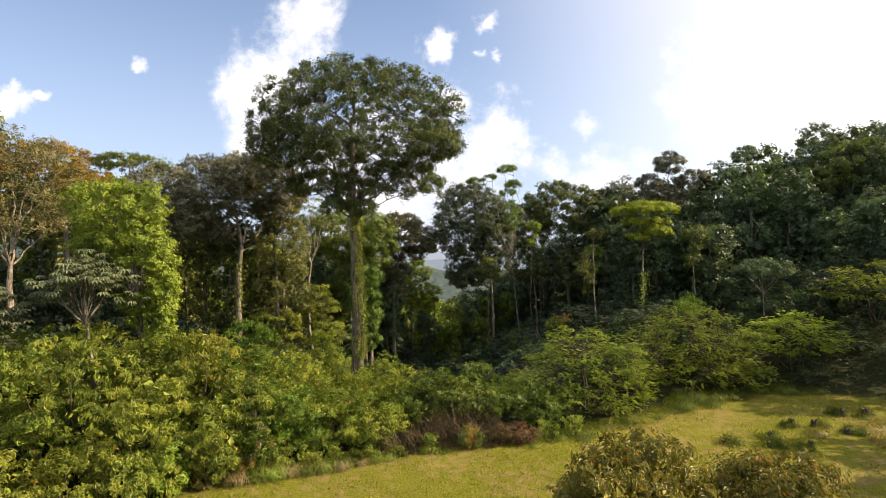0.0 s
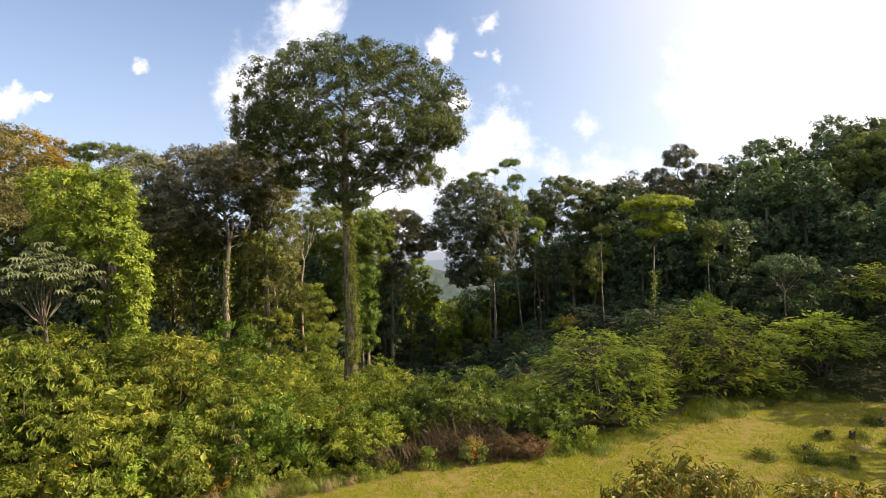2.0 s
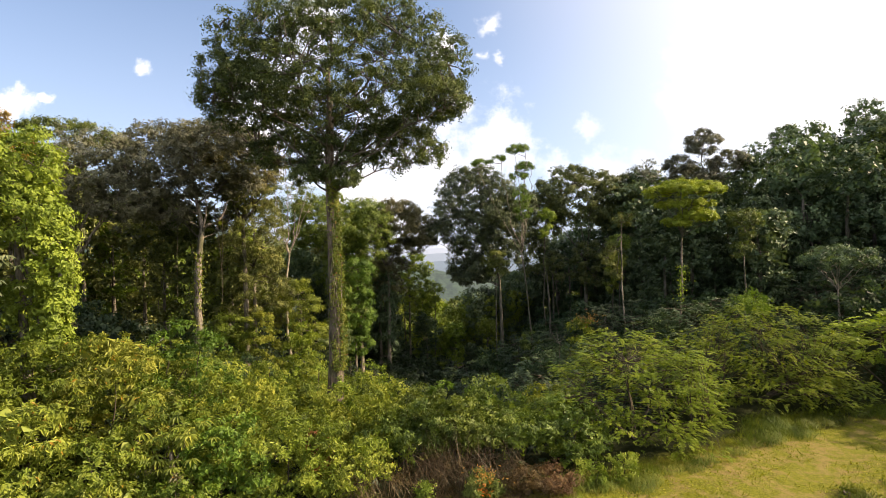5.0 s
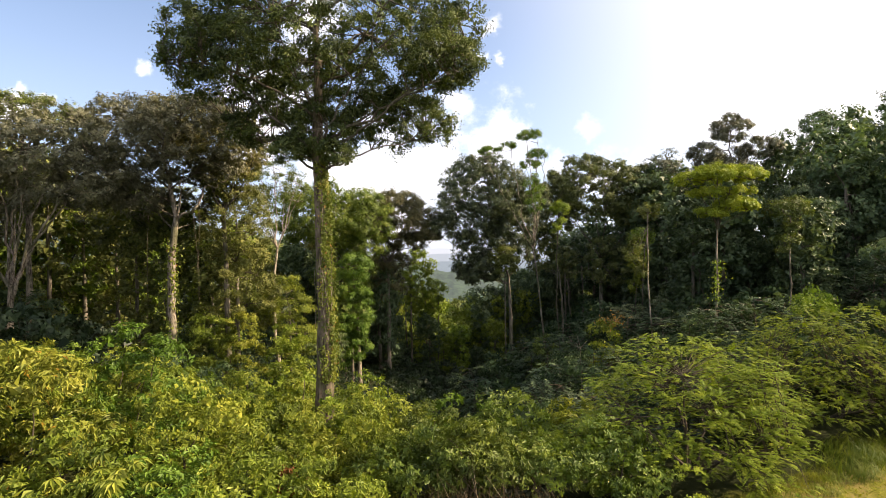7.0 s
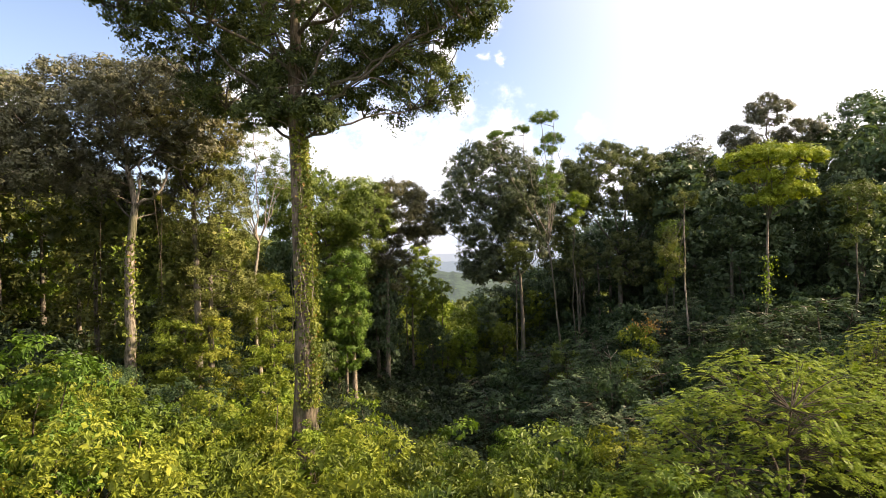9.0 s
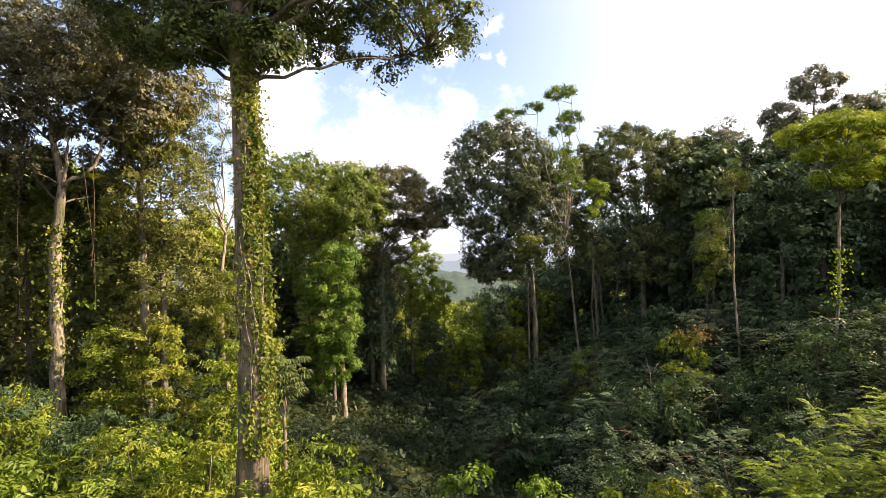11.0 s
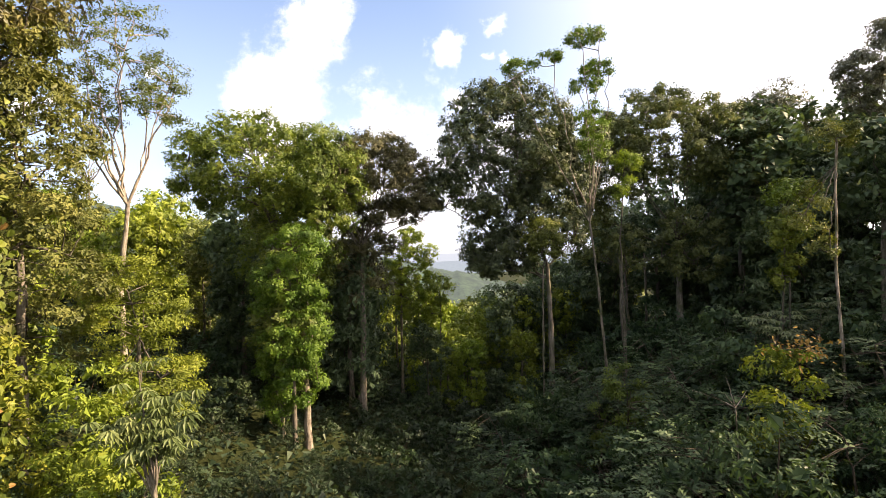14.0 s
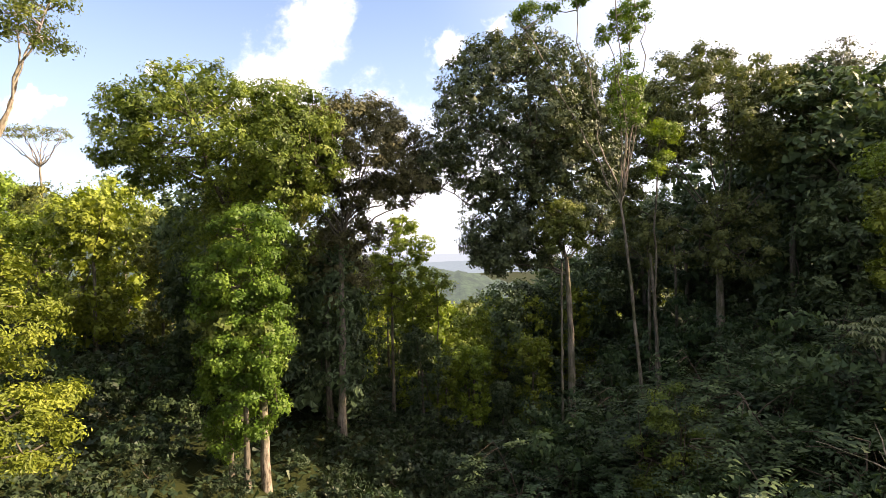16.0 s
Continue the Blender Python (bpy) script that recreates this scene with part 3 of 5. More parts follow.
def feather_tree(name, base, size, leafmat, label, seed, tiers=60, sprays=9, frond=0.9, leaflets=7, leaf_l=0.34, leaf_w=0.13, category="tree", group="", low=0.25, lean=(0, 0), skirt=0.25):
    """A spreading small tree whose flat sprays of feathery leaves lie in tiers."""
    rng = np.random.default_rng(seed)
    x, y = base
    z0 = ground_z(x, y) - 0.15
    root = thing(name, (x, y, z0), label, category, group)
    rx, ry, h = size
    d = unit(rng, tiers)
    d[:, 2] = np.abs(d[:, 2])
    k = rng.uniform(0.6, 1.0, tiers)[:, None]
    cs = np.array((lean[0], lean[1], h * low)) + d * k * np.array((rx, ry, h * (1 - low)))
    cs[:, 2] -= 0.06 * (cs[:, 0] ** 2 + cs[:, 1] ** 2) ** 0.5
    low_more = rng.integers(0, tiers, int(tiers * skirt))
    cs[low_more, 2] = h * rng.uniform(0.06 if skirt > 0.25 else 0.1, 0.35, len(low_more))
    stems = 6
    tips = cs[rng.permutation(tiers)[:stems]]
    mains = [bend((rng.normal() * 0.3, rng.normal() * 0.3, 0), p, 0.12, 10, rng, 0.06) for p in tips]
    stem_geo = [Geo().tube(b, np.linspace(0.04 + 0.008 * h, 0.02, 10), 6) for b in mains]
    allp = np.concatenate([b[3:] for b in mains])
    for p in cs:
        j = int(np.argmin(np.linalg.norm(allp - p, axis=1)))
        stem_geo[j // 7].tube(bend(allp[j], p, 0.08, 5, rng, 0.05), np.linspace(0.028, 0.012, 5), 4)
    for g in stem_geo:
        part("stem", g, BARK_TWIG, root, soft=True)
    # sprays point outward from the middle, flat, drooping at the tip
    c = np.repeat(cs, sprays, 0) + rng.normal(size=(tiers * sprays, 3)) * np.array((0.42, 0.42, 0.14))
    out = np.repeat(cs - np.array((lean[0], lean[1], 0)), sprays, 0) * np.array((1, 1, 0.0))
    out = out / (np.linalg.norm(out, axis=1)[:, None] + 1e-6) + rng.normal(size=(len(c), 3)) * np.array((0.75, 0.75, 0.3)) + np.array((0, 0, 0.12))
    part("foliage", frond_geo(rng, c, out, frond * rng.uniform(0.7, 1.3, len(c)), leaflets, leaf_l, leaf_w, 0.4, 0.1, Geo(3)), leafmat, root)
    return root


def scatter_copies(templates, spots, seed):
    """Copies of templates at (x, y, scale, index); the first spot of each template is where it was built."""
    rng = np.random.default_rng(seed)
    for x, y, s, i in spots:
        m = Matrix.LocRotScale((x, y, ground_z(x, y) - 0.3), Euler((0, 0, rng.uniform(0, 6.28))), (s * rng.uniform(0.9, 1.1), s * rng.uniform(0.9, 1.1), s * rng.uniform(0.9, 1.12)))
        copy_thing(templates[i % len(templates)], m)


# the ground is one sheet, finer where the camera passes
def ground_lines(fine_lo, fine_hi, step, far_lo, far_hi):
    lines, v, s = [], fine_hi, step
    while v < far_hi:
        v, s = v + s, s * 1.25
        lines.append(min(v, far_hi))
    back, v, s = [], fine_lo, step
    while v > far_lo:
        v, s = v - s, s * 1.25
        back.append(max(v, far_lo))
    return np.array(back[::-1] + list(np.arange(fine_lo, fine_hi + 1e-6, step)) + lines)


gx, gy = ground_lines(-60, 80, 1.0, -4200, 4200), ground_lines(-10, 130, 1.0, -3000, 4400)
X, Y = np.meshgrid(gx, gy)
Z = height(X, Y)
i, j = np.meshgrid(np.arange(len(gy) - 1), np.arange(len(gx) - 1), indexing="ij")
nx = len(gx)
gg = Geo()
gg.add(np.stack([X, Y, Z], -1), np.stack([i * nx + j, i * nx + j + 1, (i + 1) * nx + j + 1, (i + 1) * nx + j], -1))

m_ground, n = material("lawn_and_forest_floor")
pos = n.add("ShaderNodeNewGeometry").outputs["Position"]
fine, mid, wide = n.noise(6.0, pos, 6.0, 0.78), n.noise(1.1, pos, 4.0, 0.6), n.noise(0.16, pos, 3.0)
grass = n.ramp(fine, (0.3, (0.06, 0.072, 0.008)), (0.5, (0.13, 0.134, 0.012)), (0.7, (0.2, 0.186, 0.024)))
straw = n.mix(fine, (0.17, 0.12, 0.045), (0.27, 0.195, 0.08))
lawn_col = n.mix(n.math("MULTIPLY", n.step(n.math("ADD", n.math("MULTIPLY", mid, 0.6), n.math("MULTIPLY", wide, 0.4)), 0.46, 0.64), 0.8), grass, straw)
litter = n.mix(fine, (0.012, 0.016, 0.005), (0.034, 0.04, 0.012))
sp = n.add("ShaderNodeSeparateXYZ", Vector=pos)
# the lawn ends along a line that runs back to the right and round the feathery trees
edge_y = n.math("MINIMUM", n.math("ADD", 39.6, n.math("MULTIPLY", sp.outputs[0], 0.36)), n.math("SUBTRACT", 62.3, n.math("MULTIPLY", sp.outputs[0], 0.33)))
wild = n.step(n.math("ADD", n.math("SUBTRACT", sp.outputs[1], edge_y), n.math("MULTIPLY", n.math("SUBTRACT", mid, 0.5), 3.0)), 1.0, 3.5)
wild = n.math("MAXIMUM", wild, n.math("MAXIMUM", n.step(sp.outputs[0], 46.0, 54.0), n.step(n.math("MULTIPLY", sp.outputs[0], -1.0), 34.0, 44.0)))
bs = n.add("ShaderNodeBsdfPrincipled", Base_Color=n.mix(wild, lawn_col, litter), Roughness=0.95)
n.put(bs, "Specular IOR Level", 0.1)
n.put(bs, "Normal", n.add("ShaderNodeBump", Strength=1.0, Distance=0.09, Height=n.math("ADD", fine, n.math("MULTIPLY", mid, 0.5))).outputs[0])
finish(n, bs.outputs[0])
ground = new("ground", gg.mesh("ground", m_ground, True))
tagged(ground, "mown yellow-green lawn running into dark forest floor", "ground", kind="structure")

# ---- the tall tree and its neighbours ----
tree("emergent_tree", (-9.9, 58.6), (-9.8, 58.8, 21.4),
     [(-9.3, 61.2, 30.4, 12.5, 10.0, 7.6, 360, 1.05), (-16.6, 60.5, 28.3, 5.2, 5.5, 3.6, 60, 1.05), (-4.4, 64.2, 24.3, 5.0, 4.8, 3.0, 64, 0.95), (-14.4, 64.0, 24.2, 4.4, 4.6, 2.0, 38, 0.9), (-8.4, 58.0, 20.9, 1.2, 1.2, 1.1, 9, 0.6), (-11.6, 58.2, 21.2, 1.6, 1.6, 1.3, 12, 0.65), (-0.6, 59.6, 27.6, 3.4, 4.0, 2.2, 28, 0.95),
      (-9.8, 59.6, 26.4, 6.0, 4.6, 3.2, 46, 1.0), (-9.8, 58.9, 22.6, 2.6, 2.4, 2.6, 26, 0.75)],
     LEAF_BIG, BARK_BIG, "very tall broad-crowned rainforest tree with a vine-covered trunk", 11, leaf=0.235, twigs=30, per=8, flat_z=0.74, radius=0.70, flute=0.13, limbs=20,
     vine=(LEAF_VINE, 7600, 0.13, 4.4, 20.5), spread=0.25, top=(-9.2, 59, 35), limb_k=0.27, foot=0.45, vine_k=0.82, core=5, vine_arc=-0.1, hollow=0.24, under=-0.6,
     arms=[[(-9.6, 58.8, 21.0), (-7.4, 58.2, 22.2), (-5.2, 57.6, 23.2), (-2.4, 57.4, 25.4)], [(-9.9, 58.8, 20.6), (-11.6, 58.6, 22.8), (-13.6, 58.4, 24.4), (-16.6, 58.0, 27.6)]], arm_r=0.32)
grey_tree = tree("grey_crowned_tree", (-28.2, 72.5), (-27.2, 72.4, 17.6),
     [(-31.0, 72, 24.8, 6.2, 6, 4.9, 76, 1.5), (-25.5, 72, 25.8, 5.4, 5, 4.4, 58, 1.4), (-35.0, 73, 21.5, 4.2, 4, 4.4, 34, 1.4), (-28.4, 77.5, 20.0, 4.2, 3.0, 3.4, 26, 1.3), (-23.2, 73.0, 22.6, 2.6, 2.4, 2.0, 14, 1.1), (-30.6, 71.2, 19.8, 3.0, 2.6, 2.2, 18, 1.1)],
     LEAF_GREY, BARK_PALE, "tall forest tree with a pale trunk and a dusky grey-green crown", 12, leaf=0.28, twigs=30, per=9, radius=0.46, limbs=10,
     vine=(LEAF_VINE, 700, 0.3, 6.0, 15.0), limb_k=0.3, top=(-28.6, 72.6, 25), core=4, hollow=0.28,
     arms=[[(-27.4, 72.3, 16.8), (-26.5, 72.0, 19.0), (-26.3, 71.8, 21.2), (-25.6, 71.6, 24.0)], [(-26.9, 72.2, 17.6), (-25.0, 72.2, 18.6), (-24.2, 72.4, 20.4), (-22.8, 72.8, 20.8), (-21.8, 73.2, 22.8)]], arm_r=0.5, arm_bark=BARK_PALE, lean=0.07)
tree("russet_crowned_tree", (-23.8, 75.5), (-23.8, 75.5, 18.0),
     [(-23.5, 75.5, 25.2, 4.8, 4.5, 4.4, 50, 1.4), (-28.5, 77, 27.8, 4.8, 4, 2.6, 30, 1.3)],
     LEAF_BROWN, BARK_GREY, "forest tree with a russet-brown leafy crown", 13, leaf=0.28, twigs=30, per=8, radius=0.35, limbs=7, hollow=0.3)
tree("dusky_forked_tree", (-39.2, 66.2), (-38.8, 66.2, 11.5),
     [(-36.0, 67, 22.4, 6.6, 5.0, 5.4, 84, 1.5), (-42.0, 67, 19.5, 3.8, 3.6, 4.4, 32, 1.4)],
     LEAF_GREY, BARK_PALE, "dusky grey-leaved tree with a pale forked trunk", 46, leaf=0.28, twigs=30, per=8, radius=0.34, limbs=7, limb_k=0.6, limb_bark=BARK_PALE, hollow=0.3,
     arms=[[(-38.9, 66.2, 10.6), (-38.8, 66.0, 14.0), (-38.2, 66.0, 18.5), (-37.6, 66.0, 21.0)], [(-38.9, 66.2, 10.2), (-37.4, 66.0, 14.0), (-36.2, 66.0, 18.4), (-34.6, 66.2, 21.5)]], arm_r=0.75)
tree("vine_draped_tree", (-25.2, 44.2), (-25.4, 44, 17.4),
     [(-26.6, 44, 20.6, 3.9, 3.6, 2.6, 40, 1.1), (-24.6, 44, 17.4, 2.6, 2.4, 2.4, 24, 1.0), (-22.9, 43.6, 14.2, 1.0, 1.2, 3.8, 22, 0.75), (-23.3, 43.7, 9.8, 0.9, 1.1, 3.4, 18, 0.65), (-27.9, 44, 17.6, 2.2, 2.4, 1.5, 12, 0.95), (-25.4, 44.2, 12.6, 1.2, 1.2, 2.4, 12, 0.7)],
     LEAF_YELLOW, BARK_GREY, "bright yellow-green tree draped with hanging creepers", 14, leaf=0.27, twigs=30, per=8, radius=0.3, limbs=8, hang=0.4, core=6)
tree("brown_tree", (-41.3, 50.5), (-40.9, 50.5, 16.0),
     [(-40.3, 50.5, 23.2, 5.8, 5.0, 5.6, 62, 1.5)],
     LEAF_BROWN, BARK_PALE, "brownish thin-leaved tree with pale forked limbs", 15, leaf=0.22, twigs=34, per=9, radius=0.34, limbs=8, limb_k=0.6, lean=0.05, limb_bark=BARK_PALE)
tree("orange_flowering_tree", (-44.0, 62.5), (-44.0, 62.5, 21.0),
     [(-46.0, 62.5, 27.6, 5.4, 5.0, 2.6, 40, 1.2), (-41.4, 62.5, 25.2, 3.4, 3.2, 1.6, 18, 1.0)],
     LEAF_ORANGE, BARK_GREY, "forest tree with an orange-tinged crown", 16, leaf=0.24, twigs=32, per=8, radius=0.35, limbs=6)
tree("umbrella_tree", (-42.0, 72.3), (-42.0, 72.3, 24.5),
     [(-42.0, 72.3, 29.0, 5.0, 4.6, 1.5, 20, 1.3), (-37.5, 73, 27.6, 3.0, 3, 1.1, 10, 1.1)],
     LEAF_GREEN, BARK_PALE, "flat-topped umbrella-shaped green tree", 17, leaf=0.26, twigs=32, per=8, radius=0.3, limbs=7, flat_z=0.45)
tree("pale_thin_tree", (-20.4, 82), (-20.3, 82, 14.4),
     [(-20.3, 82, 23.0, 3.3, 3.0, 4.2, 40, 0.8), (-18.0, 82, 21.0, 1.6, 2.0, 2.4, 12, 0.7), (-22.4, 82, 20.5, 1.6, 1.8, 2.4, 11, 0.7)],
     LEAF_CANOPY, BARK_WHITE, "slender white-trunked tree with a sparse open crown", 18, leaf=0.16, twigs=26, per=9, radius=0.22, limbs=9, limb_k=0.55, lean=0.07, limb_bark=BARK_WHITE, low_limbs=True, spread=0.22, core=0, flat_z=0.6, hollow=0.3)
tree("olive_vine_tree", (-23.6, 77.5), (-23.4, 77.5, 13.0),
     [(-22.9, 76.6, 21.6, 3.4, 3.0, 2.8, 26, 1.2), (-22.8, 77.0, 17.0, 4.4, 4.0, 4.4, 44, 1.3), (-22.4, 77, 10.0, 4.4, 4.0, 5.2, 46, 1.2)],
     LEAF_OLIVE, BARK_GREY, "olive-green tree hung with creepers almost to the ground", 19, leaf=0.24, twigs=34, per=9, radius=0.3, limbs=7, hang=0.4)
tree("sunlit_slender_tree", (-18.3, 79.3), (-18.3, 79.3, 7.5),
     [(-18.3, 79, 8.6, 2.7, 2.6, 3.0, 20, 1.0), (-17.6, 79, 4.0, 3.0, 2.8, 2.8, 20, 1.0)],
     LEAF_YELLOW, BARK_GREY, "slender tree with sunlit layered yellow-green leaves", 20, leaf=0.19, twigs=50, per=8, radius=0.16, limbs=6, flat_z=0.4)
tree("round_crowned_tree", (-17.0, 100.5), (-17.3, 100.2, 14.5),
     [(-18.3, 98.6, 18.8, 8.4, 6.5, 5.2, 112, 1.5), (-12.4, 99.4, 17.5, 4.4, 4.0, 5.4, 52, 1.4), (-16.5, 101, 11.0, 5.0, 4.5, 5.4, 40, 1.5), (-17.0, 101.5, 4.0, 3.6, 3.4, 4.4, 20, 1.4)],
     LEAF_CANOPY, BARK_GREY, "broad round-crowned green forest tree", 21, leaf=0.26, twigs=44, per=9, radius=0.45, limbs=9, core=16)
tree("creeper_column_tree", (-13.2, 94.6), (-13.6, 94.6, 9.0),
     [(-13.4, 93.8, 11.4, 2.5, 2.3, 2.2, 16, 0.95), (-14.6, 93.6, 8.4, 2.6, 2.4, 2.4, 20, 0.9), (-13.2, 93.6, 5.0, 2.2, 2.2, 2.6, 18, 0.85), (-15.0, 93.3, 3.2, 1.9, 2.0, 2.4, 14, 0.8), (-13.7, 93.3, 0.4, 2.2, 2.0, 2.2, 14, 0.8), (-15.2, 93.4, -1.4, 1.3, 1.4, 1.6, 7, 0.7), (-11.9, 93.4, 8.0, 0.9, 1.0, 0.8, 4, 0.55), (-16.4, 93.6, 6.4, 0.9, 1.0, 1.0, 4, 0.55), (-12.1, 93.2, 2.9, 0.9, 1.0, 0.9, 4, 0.5), (-16.5, 93.2, 1.4, 0.8, 0.9, 0.8, 3, 0.5)],
     LEAF_FRESH, BARK_PALE, "fresh-green column of creepers round a pale trunk", 22, leaf=0.24, twigs=44, per=9, radius=0.3, limbs=8, hang=0.5, spread=0.24)
tree("slim_trunk_tree", (-14.0, 93.4), (-14.1, 93.5, 5.0), [(-14.2, 94, 5.5, 2.0, 2.0, 2.0, 10, 1.0)], LEAF_GREEN, BARK_GREY,
     "slim tree with a straight grey-brown trunk", 23, leaf=0.4, twigs=22, per=6, radius=0.2, limbs=4)
tree("slim_trunk_tree", (-14.9, 93.2), (-15.0, 93.5, 4.0), [(-15.4, 94, 5.0, 2.0, 2.0, 2.0, 10, 1.0)], LEAF_GREEN, BARK_GREY,
     "slim tree with a straight grey-brown trunk", 24, leaf=0.4, twigs=22, per=6, radius=0.17, limbs=4)
tree("dark_trunk_tree", (-10.2, 104.3), (-9.8, 104.4, 11.6),
     [(-8.4, 104.6, 18.8, 6.0, 5.0, 4.4, 84, 1.35), (-3.8, 105, 15.6, 2.4, 2.6, 1.5, 12, 0.95), (-7.0, 105.6, 14.6, 3.8, 3.0, 2.0, 22, 1.1), (-9.6, 106.5, 11.5, 3.6, 3.0, 3.0, 20, 1.2), (-12.2, 104, 16.2, 2.6, 3.0, 2.6, 16, 1.1), (-10.2, 107, 8, 3.0, 3.2, 4.6, 20, 1.3)],
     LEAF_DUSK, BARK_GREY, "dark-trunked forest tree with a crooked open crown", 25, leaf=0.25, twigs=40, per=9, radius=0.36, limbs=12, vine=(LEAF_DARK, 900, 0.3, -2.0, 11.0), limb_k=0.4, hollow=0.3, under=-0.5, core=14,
     arms=[[(-9.9, 104.4, 11.0), (-8.2, 104.0, 13.4), (-6.2, 103.8, 13.8), (-4.8, 103.9, 15.0), (-3.2, 104.2, 15.4)], [(-9.9, 104.4, 11.4), (-8.2, 104.0, 14.4), (-7.4, 104.0, 17.0)], [(-9.9, 104.4, 11.2), (-11.8, 104.0, 14.0), (-12.8, 104.0, 16.0)]], arm_r=0.42)
tree("double_stemmed_tree", (-7.6, 119.5), (-7.4, 119.5, 6.0),
     [(-6.2, 119.5, 9.2, 3.4, 2.8, 4.8, 40, 1.1), (-5.2, 120.5, 3.6, 3.0, 2.5, 3.0, 20, 1.0), (-9.2, 120.5, 6.0, 2.6, 2.4, 4.0, 20, 1.0)],
     LEAF_YELLOW, BARK_GREY, "thin dark-stemmed tree with light yellow-green leaves", 26, leaf=0.3, twigs=30, per=9, radius=0.2, limbs=6)
tree("leaning_crown_tree", (9.4, 105.4), (9.3, 105.4, 8.8),
     [(5.4, 106, 20.8, 7.8, 6.0, 8.0, 150, 1.6), (10.0, 107, 16.5, 4.8, 4.5, 7.0, 66, 1.5), (3.4, 106, 11.8, 3.0, 3.2, 4.6, 30, 1.3), (5.2, 105.5, 10.2, 3.0, 3.0, 3.6, 26, 1.2), (2.2, 105.5, 9.0, 1.3, 1.6, 1.5, 7, 0.9), (-1.2, 106, 16.8, 2.6, 2.6, 2.6, 14, 1.3), (13.6, 107, 21.0, 3.0, 3.0, 4.0, 20, 1.3)],
     LEAF_DEEP, BARK_GREY, "massive dark-green tree crown over a fluted grey trunk", 27, leaf=0.3, twigs=40, per=8, radius=0.34, flute=0.07, limbs=10, top=(6.0, 105, 19), limb_k=0.6, core=16)
tree("leafy_branch_tree", (8.4, 104.6), (8.6, 104.0, 8.6), [(8.6, 102.6, 11.4, 2.2, 2.0, 2.7, 20, 0.9)], LEAF_GREEN, BARK_GREY,
     "small-crowned tree in front of a dark forest edge", 28, leaf=0.27, twigs=36, per=9, radius=0.12, limbs=5)
tree("tufted_tall_tree", (14.6, 102.0), (12.7, 101.2, 13.2),
     [(12.3, 99.5, 30.1, 2.1, 1.9, 0.7, 12, 0.6), (13.4, 100, 27.4, 1.9, 1.8, 0.9, 10, 0.55), (12.4, 100, 25.8, 1.6, 1.6, 0.8, 8, 0.5), (9.3, 100.5, 28.9, 1.1, 1.2, 0.6, 5, 0.5), (6.7, 102, 28.4, 1.8, 1.7, 0.7, 10, 0.6),
      (12.9, 100, 21.4, 1.5, 1.5, 3.6, 18, 0.8)],
     LEAF_FRESH, BARK_GREY, "tall thin pale-stemmed tree with small tufts of leaves at the top", 29, leaf=0.22, twigs=30, per=8, flat_z=0.66, spread=0.26, hollow=0.3, radius=0.16, limbs=8, limb_k=0.6, limb_bark=BARK_PALE, low_limbs=True, core=0)
tree("hill_edge_tree", (26.7, 114.5), (26.6, 114.3, 11.0),
     [(25.4, 114, 23.3, 8.0, 6.5, 6.4, 100, 1.6), (33.0, 114, 21.4, 5.4, 4.5, 6.4, 54, 1.5), (19.0, 114, 20.6, 4.2, 3.5, 6.4, 42, 1.5), (16.8, 117, 13.6, 3.4, 3.0, 6.0, 30, 1.5), (27.4, 112.5, 10.4, 4.6, 2.6, 4.6, 26, 1.4), (20.4, 113.5, 10.0, 2.6, 2.4, 3.6, 12, 1.2)],
     LEAF_RIDGE, BARK_GREY, "large round-headed tree on the shaded hillside", 30, leaf=0.31, twigs=38, per=8, radius=0.45, limbs=10, limb_k=0.42, core=16)
tree("hill_edge_tree", (38.2, 115.0), (38.2, 114.8, 14.0), [(38.4, 114.5, 24.4, 4.8, 4.4, 5.2, 40, 1.6), (36.0, 114.5, 17.5, 4.4, 4.0, 5.0, 24, 1.5)],
     LEAF_GREY, BARK_GREY, "dusky round-headed tree on the shaded hillside", 47, leaf=0.30, twigs=40, per=9, radius=0.36, limbs=7)
tree("bare_trunk_tree", (23.6, 83.2), (23.5, 83.3, 17.0), [(21.8, 83.5, 13.0, 1.1, 1.2, 1.8, 8, 0.6), (23.6, 83.6, 17.4, 1.4, 1.4, 0.9, 8, 0.6), (22.6, 83.4, 10.4, 0.7, 0.7, 0.8, 4, 0.45)], LEAF_OLIVE, BARK_PALE,
     "tall bare pale trunk with a small creeper-hung crown", 31, leaf=0.22, twigs=22, per=7, radius=0.12, limbs=5, foot=0.1, core=2)
tree("lone_domed_tree", (29.2, 79.6), (29.6, 79.2, 15.0),
     [(30.1, 79, 20.6, 4.6, 4.0, 1.5, 44, 0.9), (31.2, 78.4, 17.3, 2.3, 2.0, 1.4, 20, 0.75), (28.6, 78.6, 16.6, 1.6, 1.6, 0.9, 9, 0.7), (30.0, 79, 19.0, 3.6, 3.0, 0.8, 14, 0.8)],
     LEAF_DOME, BARK_PALE, "slender tree with a domed sunlit yellow-green crown", 32, leaf=0.26, twigs=38, per=8, radius=0.15, limbs=9, vine=(LEAF_DOME, 260, 0.3, 7.0, 11.5), flat_z=0.55, up=1.6, hollow=0.15, under=0.0, core=2)
